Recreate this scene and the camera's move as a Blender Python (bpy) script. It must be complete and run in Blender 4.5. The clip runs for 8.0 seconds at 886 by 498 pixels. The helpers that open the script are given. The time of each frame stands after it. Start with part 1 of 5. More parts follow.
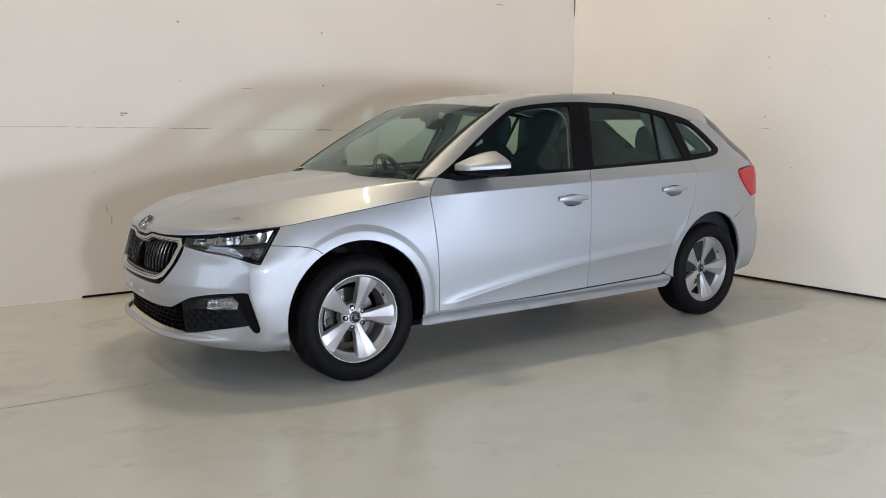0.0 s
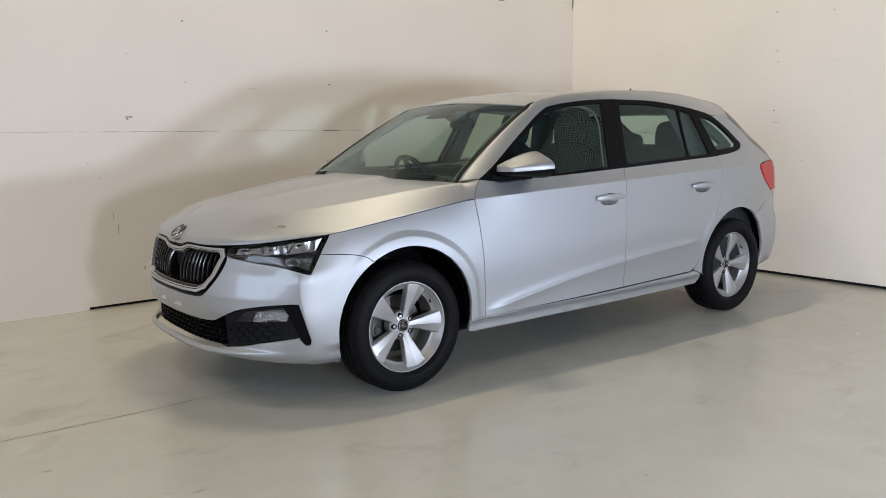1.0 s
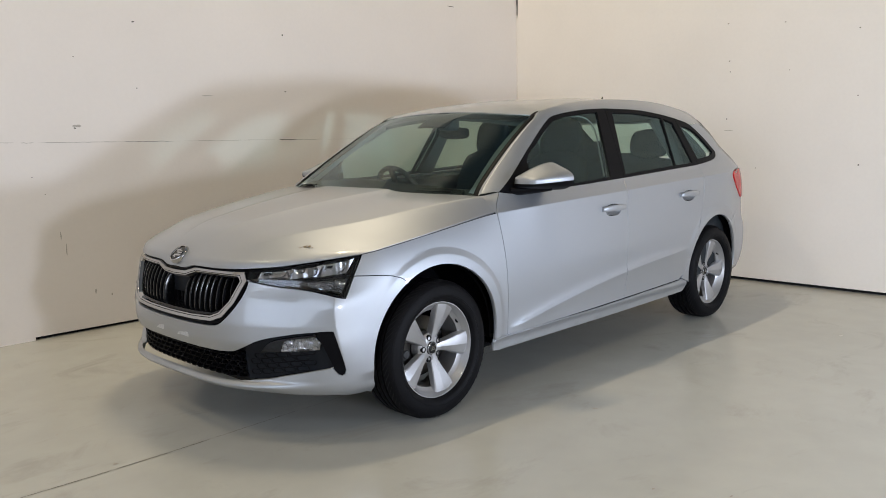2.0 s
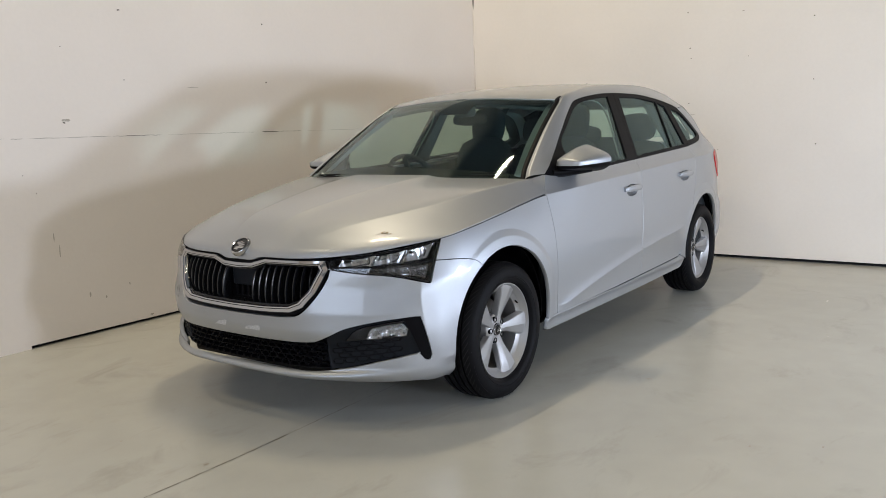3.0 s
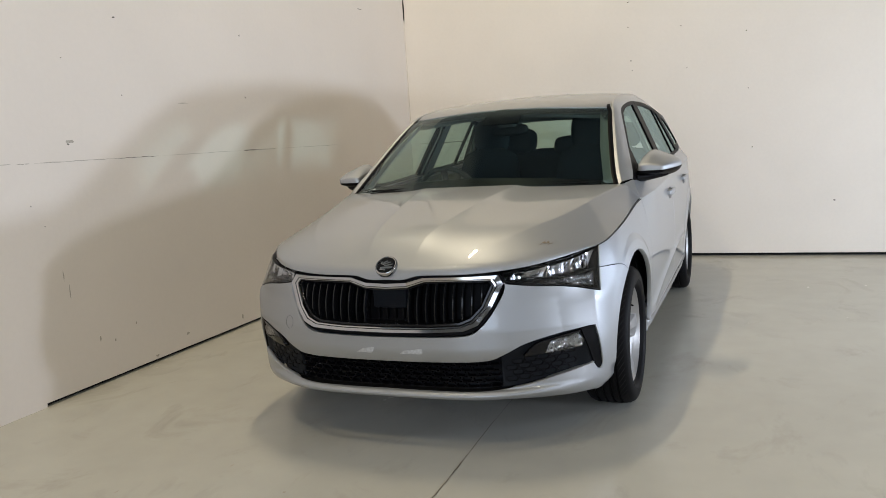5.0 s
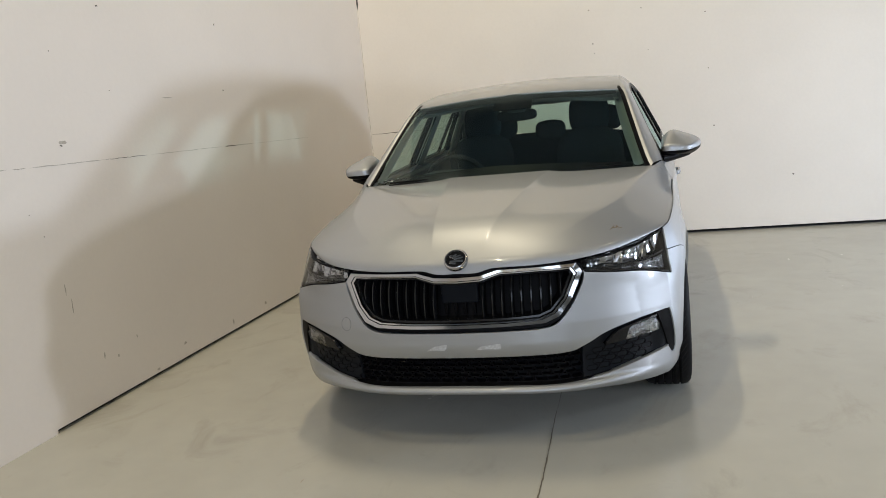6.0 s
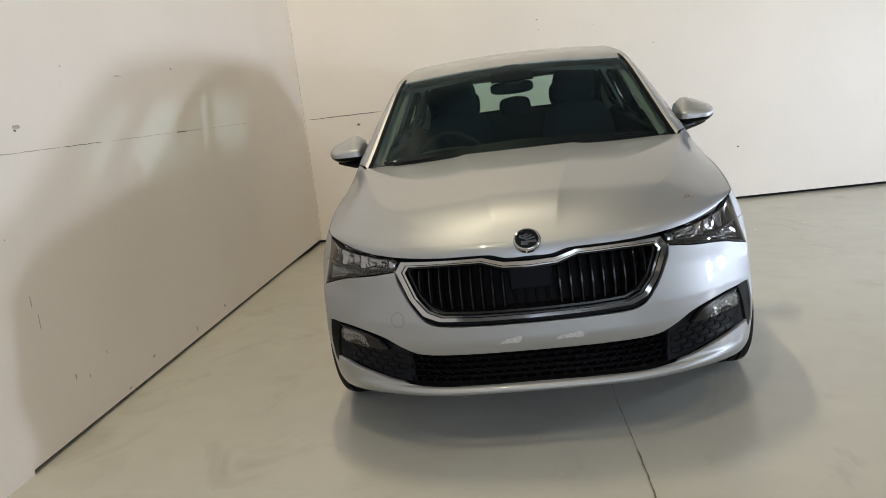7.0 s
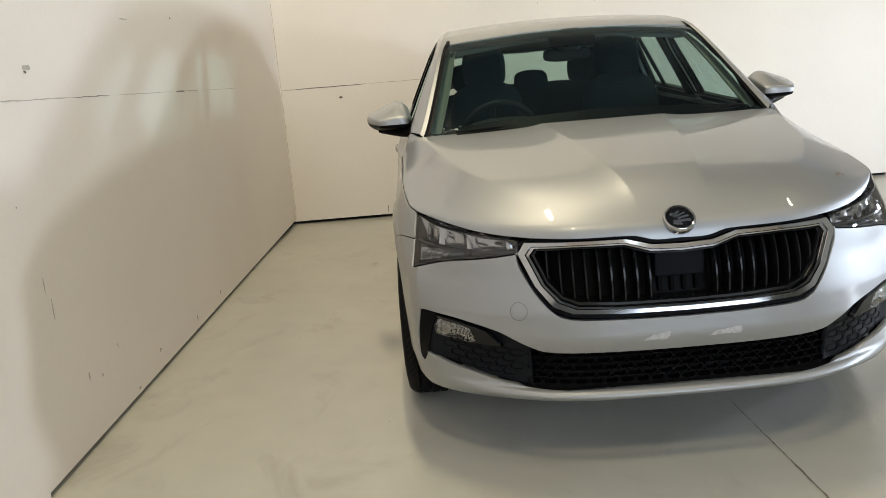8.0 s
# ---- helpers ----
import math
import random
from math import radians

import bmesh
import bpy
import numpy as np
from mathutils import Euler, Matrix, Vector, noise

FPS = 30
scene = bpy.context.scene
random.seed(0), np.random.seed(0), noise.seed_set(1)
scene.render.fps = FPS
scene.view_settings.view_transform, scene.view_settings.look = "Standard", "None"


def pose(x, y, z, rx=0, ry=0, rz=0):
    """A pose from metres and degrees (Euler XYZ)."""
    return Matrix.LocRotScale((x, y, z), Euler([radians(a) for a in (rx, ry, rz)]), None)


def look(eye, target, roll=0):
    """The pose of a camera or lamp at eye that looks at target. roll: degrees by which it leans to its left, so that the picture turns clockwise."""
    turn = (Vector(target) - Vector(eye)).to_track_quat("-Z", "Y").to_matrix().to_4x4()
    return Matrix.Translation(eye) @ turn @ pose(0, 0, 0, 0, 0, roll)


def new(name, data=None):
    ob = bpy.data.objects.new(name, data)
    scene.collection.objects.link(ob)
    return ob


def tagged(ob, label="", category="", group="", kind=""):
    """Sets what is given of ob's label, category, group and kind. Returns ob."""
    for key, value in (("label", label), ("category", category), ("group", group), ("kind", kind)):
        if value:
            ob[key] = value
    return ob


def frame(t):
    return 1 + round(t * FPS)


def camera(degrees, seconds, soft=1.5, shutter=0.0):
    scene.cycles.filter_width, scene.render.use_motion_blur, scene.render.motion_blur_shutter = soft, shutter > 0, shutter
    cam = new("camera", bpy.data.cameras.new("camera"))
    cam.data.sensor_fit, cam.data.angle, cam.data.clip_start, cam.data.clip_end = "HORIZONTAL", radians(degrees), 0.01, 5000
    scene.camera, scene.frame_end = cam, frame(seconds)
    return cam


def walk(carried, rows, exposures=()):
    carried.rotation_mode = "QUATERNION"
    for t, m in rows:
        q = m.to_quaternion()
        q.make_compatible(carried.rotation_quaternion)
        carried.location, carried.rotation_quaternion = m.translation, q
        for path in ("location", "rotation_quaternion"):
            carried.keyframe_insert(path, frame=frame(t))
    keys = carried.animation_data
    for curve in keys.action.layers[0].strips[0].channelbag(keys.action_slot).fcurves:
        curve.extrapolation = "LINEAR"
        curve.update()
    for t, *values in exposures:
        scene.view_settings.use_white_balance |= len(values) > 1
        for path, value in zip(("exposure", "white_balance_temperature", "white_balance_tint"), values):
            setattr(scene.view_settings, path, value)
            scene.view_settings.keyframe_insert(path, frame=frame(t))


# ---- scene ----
cam = camera(57.5, 8.0, soft=0.6)
PATH = [
    (0, (3.181, 4.265, 1.2), (2.057, 2.635, 0.923), -0.0),
    (0.5, (3.282, 4.12, 1.218), (2.13, 2.51, 0.935), -0.2),
    (1, (3.458, 3.927, 1.234), (2.257, 2.354, 0.944), -0.9),
    (1.5, (3.608, 3.651, 1.243), (2.303, 2.162, 0.955), -1.7),
    (1.7, (3.679, 3.516, 1.272), (2.331, 2.066, 0.987), -1.6),
    (2.8, (4.286, 2.882, 1.253), (2.711, 1.681, 0.9619), -1.1),
    (3, (4.367, 2.756, 1.248), (2.773, 1.584, 0.9452), -2.2),
    (3.5, (4.537, 2.425, 1.289), (2.884, 1.343, 0.9672), -3.3),
    (4, (4.773, 2.094, 1.309), (3.036, 1.144, 1.0172), -2.4),
    (4.5, (4.915, 1.815, 1.298), (3.121, 0.973, 1.0192), -2.3),
    (4.7, (4.946, 1.659, 1.268), (3.133, 0.858, 0.9922), -3.1),
    (5.8, (5.065, 0.881, 1.327), (3.178, 0.307, 1.0048), -4.6),
    (6, (5.07, 0.755, 1.322), (3.167, 0.242, 0.9947), -5.6),
    (6.5, (4.967, 0.364, 1.284), (3.037, -0.009, 0.9378), -7.8),
    (7, (4.837, 0.01, 1.296), (2.888, -0.205, 0.9174), -7.0),
    (7.5, (4.675, -0.372, 1.289), (2.722, -0.453, 0.8896), -4.7),
    (8, (4.414, -0.695, 1.244), (2.467, -0.697, 0.8155), -4.8),
]
EXPOSURES = [(0, 0.21, 6560, 10), (3.5, 0.21, 6580, 9.5), (4.5, 0.17, 6600, 9), (6, 0.19, 6640, 7.5), (7.5, 0.33, 6720, 7), (8, 0.43, 6820, 6)]
walk(cam, [(t, look(eye, target, roll)) for t, eye, target, roll in PATH], EXPOSURES)

# ---- light: daylight from two openings behind the camera, battens on the ceiling ----
world = bpy.data.worlds.new("world")
scene.world = world
world.use_nodes = True
sky = world.node_tree.nodes.new("ShaderNodeTexSky")
sky.sky_type, sky.sun_disc, sky.sun_elevation, sky.sun_rotation = "NISHITA", False, radians(40), radians(120)
world.node_tree.links.new(sky.outputs[0], world.node_tree.nodes["Background"].inputs[0])
world.node_tree.nodes["Background"].inputs[1].default_value = 0.1
scene.view_settings.exposure = 0.0


def area(name, m, sx, sy, power, colour):
    d = bpy.data.lights.new(name, "AREA")
    d.shape, d.size, d.size_y, d.energy, d.color = "RECTANGLE", sx, sy, power, colour
    o = new(name, d)
    o.matrix_world = m
    return o


DAY, WARM = (0.70, 0.80, 1.0), (1.0, 0.845, 0.60)
area("daylight", look((2.48, 5.62, 0.92), (0.9, 0, 0.9)), 0.28, 0.32, 83, (0.76, 0.83, 1.0))
area("daylight", look((-0.70, 5.62, 0.92), (0.5, 0, 0.9)), 0.28, 0.32, 80, DAY).data.spread = radians(145)
area("daylight", look((8.85, 2.0, 2.35), (0, 0.6, 0.8)), 4.4, 2.3, 105, DAY)
BATTENS = [(0.0, -0.75, 108), (4.7, -0.75, 72), (0.4, 4.2, 18), (4.7, 4.2, 52)]
WALL_TOP, BACK_TOP, CEILING = 3.4, 3.75, 6.5
for bx, by, watts in BATTENS:
    area("batten_light", pose(bx, by, CEILING - 0.10), 1.15, 0.10, watts, WARM)

# ---- materials ----
def material(name, colour, rough=0.5, metal=0.0, coat=0.0, grain=0.0, scale=60.0, bump=0.0, spread=0.0, spec=0.5, coat_rough=0.03, stain=0.0, stain_scale=2.0):
    """A principled material with grain at a fine and stains at a coarse scale."""
    m = bpy.data.materials.new(name)
    m.use_nodes = True
    nt = m.node_tree
    p = nt.nodes["Principled BSDF"]
    p.inputs["Base Color"].default_value = (*colour, 1)
    p.inputs["Roughness"].default_value, p.inputs["Metallic"].default_value = rough, metal
    p.inputs["Coat Weight"].default_value, p.inputs["Coat Roughness"].default_value = coat, coat_rough
    p.inputs["Specular IOR Level"].default_value = spec
    if grain or bump or stain or spread:
        tc = nt.nodes.new("ShaderNodeTexCoord")
        n1, n2 = nt.nodes.new("ShaderNodeTexNoise"), nt.nodes.new("ShaderNodeTexNoise")
        n1.inputs["Scale"].default_value, n1.inputs["Detail"].default_value = scale, 4
        n2.inputs["Scale"].default_value, n2.inputs["Detail"].default_value = stain_scale, 6
        for n in (n1, n2):
            nt.links.new(tc.outputs["Object"], n.inputs["Vector"])
        value = None
        for n, amount in ((n1, grain), (n2, stain)):
            if not amount:
                continue
            r = nt.nodes.new("ShaderNodeMapRange")
            r.inputs["From Min"].default_value, r.inputs["From Max"].default_value = 0.2, 0.8
            r.inputs["To Min"].default_value, r.inputs["To Max"].default_value = 1 - amount, 1 + amount
            nt.links.new(n.outputs["Fac"], r.inputs["Value"])
            if value is None:
                value = r.outputs[0]
            else:
                mul = nt.nodes.new("ShaderNodeMath")
                mul.operation = "MULTIPLY"
                nt.links.new(value, mul.inputs[0]), nt.links.new(r.outputs[0], mul.inputs[1])
                value = mul.outputs[0]
        if value is not None:
            mix = nt.nodes.new("ShaderNodeVectorMath")
            mix.operation = "SCALE"
            mix.inputs[0].default_value = colour
            nt.links.new(value, mix.inputs["Scale"])
            nt.links.new(mix.outputs[0], p.inputs["Base Color"])
        if spread:
            r = nt.nodes.new("ShaderNodeMapRange")
            r.inputs["From Min"].default_value, r.inputs["From Max"].default_value = 0.1, 0.9
            r.inputs["To Min"].default_value, r.inputs["To Max"].default_value = max(0, rough - spread), rough + spread
            nt.links.new(n2.outputs["Fac"], r.inputs["Value"])
            nt.links.new(r.outputs[0], p.inputs["Roughness"])
        if bump:
            b = nt.nodes.new("ShaderNodeBump")
            b.inputs["Strength"].default_value, b.inputs["Distance"].default_value = 1.0, bump
            nt.links.new(n1.outputs["Fac"], b.inputs["Height"])
            nt.links.new(b.outputs[0], p.inputs["Normal"])
    return m


def glass(name, tint, gloss=0.02, face=0.04, sheen=(.8, .8, .8)):
    """A thin pane: tinted, with a clear reflection that grows towards the edge-on view."""
    m = bpy.data.materials.new(name)
    m.use_nodes = True
    nt = m.node_tree
    nt.nodes.remove(nt.nodes["Principled BSDF"])
    t, g, w, p, r, mix = (nt.nodes.new("ShaderNode" + n) for n in ("BsdfTransparent", "BsdfGlossy", "LayerWeight", "Math", "MapRange", "MixShader"))
    t.inputs[0].default_value = (*tint, 1)
    g.inputs["Color"].default_value = (*sheen, 1)
    g.inputs["Roughness"].default_value, w.inputs["Blend"].default_value = gloss, 0.5
    p.operation, p.inputs[1].default_value = "POWER", 4.5
    r.inputs["To Min"].default_value, r.inputs["To Max"].default_value = face, 1.0
    nt.links.new(w.outputs["Facing"], p.inputs[0]), nt.links.new(p.outputs[0], r.inputs["Value"]), nt.links.new(r.outputs[0], mix.inputs[0])
    nt.links.new(t.outputs[0], mix.inputs[1]), nt.links.new(g.outputs[0], mix.inputs[2])
    nt.links.new(mix.outputs[0], nt.nodes["Material Output"].inputs[0])
    return m


PAINT = material("silver_paint", (.394, .411, .434), .51, .90, .75, grain=.06, scale=1200)
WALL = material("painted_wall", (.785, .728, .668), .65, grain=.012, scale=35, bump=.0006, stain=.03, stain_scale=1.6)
# the back wall's stronger, cooler light is partly put into this paler colour
WALL_BACK = material("painted_wall_lit", (.84, .795, .738), .65, grain=.012, scale=35, bump=.0006, stain=.03, stain_scale=1.6)
WALL_FAR = material("grey_panel_wall", (.44, .46, .465), .7, grain=.02, scale=35, stain=.05, stain_scale=1.2)
CONCRETE = material("sealed_floor", (.455, .452, .406), .25, grain=.04, scale=6.0, stain=.07, stain_scale=.9, spread=.04, spec=.45)


def smears(mat, low, high, depth):
    """Darker brown-grey smears, drawn out along the wall, over a floor material."""
    nt = mat.node_tree
    p = nt.nodes["Principled BSDF"]
    source = p.inputs["Base Color"].links[0].from_socket
    tc, mp, nz, rg, mx = (nt.nodes.new("ShaderNode" + n) for n in ("TexCoord", "Mapping", "TexNoise", "MapRange", "Mix"))
    mp.inputs["Scale"].default_value = (1.3, 2.1, 1.0)
    nz.inputs["Scale"].default_value, nz.inputs["Detail"].default_value, nz.inputs["Distortion"].default_value = 1.5, 9, .8
    nz.inputs["Roughness"].default_value = .62
    for k, v in (("From Min", low), ("From Max", high), ("To Min", 0), ("To Max", depth)):
        rg.inputs[k].default_value = v
    mx.data_type = "RGBA"
    mx.inputs["B"].default_value = (.17, .15, .115, 1)
    nt.links.new(tc.outputs["Object"], mp.inputs["Vector"]), nt.links.new(mp.outputs[0], nz.inputs["Vector"]), nt.links.new(nz.outputs["Fac"], rg.inputs["Value"])
    nt.links.new(rg.outputs[0], mx.inputs["Factor"]), nt.links.new(source, mx.inputs["A"]), nt.links.new(mx.outputs["Result"], p.inputs["Base Color"])


smears(CONCRETE, .56, .78, .32)
BLACK = material("gloss_black_plastic", (.006, .0065, .008), .18, spec=.3)
TRIM = material("satin_black_trim", (.004, .004, .005), .42, spec=.06, grain=.1, scale=500)
PLASTIC = material("grained_black_plastic", (.0075, .009, .012), .42, spec=.13, grain=.15, scale=900, bump=.0002)
CHROME = material("chrome", (.46, .46, .47), .08, 1.0)
SATIN_CHROME = material("satin_chrome", (.70, .70, .71), .2, 1.0)
RUBBER = material("tyre_rubber", (.004, .004, .005), .6, spec=.12, grain=.2, scale=90, bump=.0003)
ALLOY = material("alloy_paint", (.39, .39, .395), .42, .75, .5, grain=.03, scale=700)
DISC = material("brake_disc_steel", (.13, .125, .12), .35, 1.0, grain=.15, scale=160)
IRON = material("cast_iron", (.05, .05, .05), .6, .6, grain=.3, scale=60)
CLOTH = material("dark_seat_cloth", (.017, .025, .029), .95, grain=.06, scale=300, spec=.08)
INNER = material("dark_cabin_plastic", (.015, .019, .022), .6, grain=.08, scale=600, spec=.2)
LINER = material("grey_headliner", (.12, .14, .14), .9, grain=.08, scale=500)
FRONT_PILLAR = material("pale_pillar_trim", (.31, .345, .335), .7, grain=.05, scale=500)
QUARTER = material("quarter_inner_trim", (.050, .062, .062), .7, grain=.06, scale=500)
PILLAR = material("grey_pillar_trim", (.27, .32, .32), .7, grain=.05, scale=500)
SEAL = material("grey_door_seal", (.20, .215, .205), .7, grain=.05, scale=500)
RED = material("red_lamp_lens", (.44, .005, .010), .22, spec=.3)
WINDOW = glass("window_glass", (.66, .80, .76), face=.05, sheen=(.60, .78, .80))
SCREEN = glass("windscreen_glass", (.66, .78, .735), face=.06, sheen=(.70, .79, .78))
LENS = glass("lamp_lens", (.90, .91, .92), face=.075)
JOINT = material("shut_joint", (.10, .10, .105), .6)
DARKGAP = material("dark_gap", (.01, .01, .01), .9)
MIRROR = material("vapour_mirror", (.46, .46, .47), .08, 1.0)
LAMP_CHROME = material("dark_lamp_chrome", (.47, .47, .49), .14, 1.0)
FOG_CHROME = material("fog_lamp_chrome", (.36, .36, .37), .14, 1.0)
SENSOR = material("slate_sensor_cover", (.008, .010, .014), .45, spec=.08)
ROOF = material("grey_cladding", (.22, .245, .265), .8, grain=.05, scale=8)

# ---- mesh helpers ----
from mathutils import geometry


def raw(name, verts, faces, mat, parent=None, label="", normals=None, smooth=True):
    me = bpy.data.meshes.new(name)
    me.from_pydata([tuple(map(float, v)) for v in verts], [], [tuple(map(int, f)) for f in faces])
    me.materials.append(mat)
    if smooth:
        me.shade_smooth()
    me.update()
    if normals is not None:
        me.normals_split_custom_set_from_vertices([tuple(map(float, n)) for n in normals])
    ob = new(name, me)
    ob.parent = parent
    return tagged(ob, label)


def part(name, bm, mat, parent=None, label="", smooth=None):
    """Links a bmesh as one mesh object. smooth: the angle in degrees past which edges stay sharp."""
    bmesh.ops.recalc_face_normals(bm, faces=bm.faces)
    me = bpy.data.meshes.new(name)
    bm.to_mesh(me)
    bm.free()
    me.materials.append(mat)
    if smooth:
        me.shade_smooth()
        me.set_sharp_from_angle(angle=radians(smooth))
    ob = new(name, me)
    ob.parent = parent
    return tagged(ob, label)


def thing(name, label, category, m=None, group="", kind=""):
    ob = tagged(new(name), label, category, group, kind)
    if m is not None:
        ob.matrix_world = m
    return ob


def box(bm, x0, x1, y0, y1, z0, z1, bevel=0.0, segments=2, m=None):
    g = bmesh.ops.create_cube(bm, size=1, matrix=(m or Matrix()) @ Matrix.LocRotScale(((x0 + x1) / 2, (y0 + y1) / 2, (z0 + z1) / 2), None, (x1 - x0, y1 - y0, z1 - z0)))
    if bevel:
        es = list({e for v in g["verts"] for e in v.link_edges})
        bmesh.ops.bevel(bm, geom=es, offset=bevel, segments=segments, affect="EDGES", profile=0.5)
    return bm


def lathe(bm, profile, n, m=None, closed=False):
    """Turns a profile of (radius, along) about the y axis."""
    m = m or Matrix()
    rings = []
    for r, a in profile:
        rings.append([bm.verts.new(m @ Vector((r * math.cos(2 * math.pi * k / n), a, r * math.sin(2 * math.pi * k / n)))) for k in range(n)])
    pairs = list(zip(rings, rings[1:])) + ([(rings[-1], rings[0])] if closed else [])
    for a, b in pairs:
        for k in range(n):
            bm.faces.new((a[k], a[(k + 1) % n], b[(k + 1) % n], b[k]))
    return bm


def tube(bm, pts, radius, n=8, caps=True, flat=1.0):
    """A round bar along points; radius may be a list."""
    pts = [Vector(p) for p in pts]
    rings = []
    for i, p in enumerate(pts):
        d = (pts[min(i + 1, len(pts) - 1)] - pts[max(i - 1, 0)]).normalized()
        a = d.orthogonal().normalized() if i == 0 else (rings_a - d * rings_a.dot(d)).normalized()
        rings_a = a
        b = d.cross(a)
        r = radius[i] if isinstance(radius, (list, tuple)) else radius
        rings.append([bm.verts.new(p + r * (math.cos(2 * math.pi * k / n) * a + flat * math.sin(2 * math.pi * k / n) * b)) for k in range(n)])
    for a, b in zip(rings, rings[1:]):
        for k in range(n):
            bm.faces.new((a[k], a[(k + 1) % n], b[(k + 1) % n], b[k]))
    if caps:
        bm.faces.new(rings[0]), bm.faces.new(rings[-1])
    return bm


def bend(*pts, step=0.02, straight=False):
    """Points along a smooth curve through pts (straight: along the chain of chords)."""
    p = np.asarray(pts, float)
    if len(p) < 3:
        straight = True
    out = []
    for i in range(len(p) - 1):
        a, b = p[i], p[i + 1]
        n = max(1, int(np.ceil(np.linalg.norm(b - a) / step)))
        t = np.arange(n)[:, None] / n
        if straight:
            out.append(a + (b - a) * t)
        else:
            la, lb, lc = np.linalg.norm(p[i] - p[max(i - 1, 0)]), np.linalg.norm(b - a), np.linalg.norm(p[min(i + 2, len(p) - 1)] - b)
            ma = (b - p[i - 1]) / (la + lb) * lb if i else b - a
            mb = (p[i + 2] - a) / (lb + lc) * lb if i + 2 < len(p) else b - a
            out.append((2 * t ** 3 - 3 * t ** 2 + 1) * a + (t ** 3 - 2 * t ** 2 + t) * ma + (3 * t ** 2 - 2 * t ** 3) * b + (t ** 3 - t ** 2) * mb)
    return np.concatenate(out + [p[-1:]])


def closed(*curves):
    """One closed outline out of curves that follow one another."""
    pts = np.concatenate([np.asarray(c, float) for c in curves])
    keep = [pts[0]]
    for q in pts[1:]:
        if np.linalg.norm(q - keep[-1]) > 1e-4:
            keep.append(q)
    if np.linalg.norm(keep[0] - keep[-1]) < 1e-4:
        keep.pop()
    return np.array(keep)


def turn_of(poly):
    x, y = poly[:, 0], poly[:, 1]
    return np.sum(x * np.roll(y, -1) - np.roll(x, -1) * y)


def shrink(poly, d):
    """The outline moved inwards by d."""
    p = poly if turn_of(poly) > 0 else poly[::-1]
    a, b = p - np.roll(p, 1, 0), np.roll(p, -1, 0) - p
    na, nb = (np.stack([-v[:, 1], v[:, 0]], 1) / np.maximum(np.linalg.norm(v, axis=1), 1e-9)[:, None] for v in (a, b))
    n = na + nb
    n /= np.maximum(np.sum(n * na, 1), .35)[:, None]
    return p + n * d


def inside(poly, q):
    x, y = q[:, 0][:, None], q[:, 1][:, None]
    x0, y0, x1, y1 = poly[:, 0], poly[:, 1], np.roll(poly[:, 0], -1), np.roll(poly[:, 1], -1)
    hit = ((y0 > y) != (y1 > y)) & (x < (x1 - x0) * (y - y0) / np.where(y1 == y0, 1e-12, y1 - y0) + x0)
    return hit.sum(1) % 2 == 1


def far_from(poly, q, d):
    return np.min(np.linalg.norm(q[:, None] - poly[None], axis=2), 1) > d


def normals_of(surface, uv, lift):
    e = 4e-4
    u, v = uv[:, 0], uv[:, 1]
    n = np.cross(surface(u + e, v, lift) - surface(u - e, v, lift), surface(u, v + e, lift) - surface(u, v - e, lift))
    n /= np.maximum(np.linalg.norm(n, axis=1), 1e-12)[:, None]
    return n


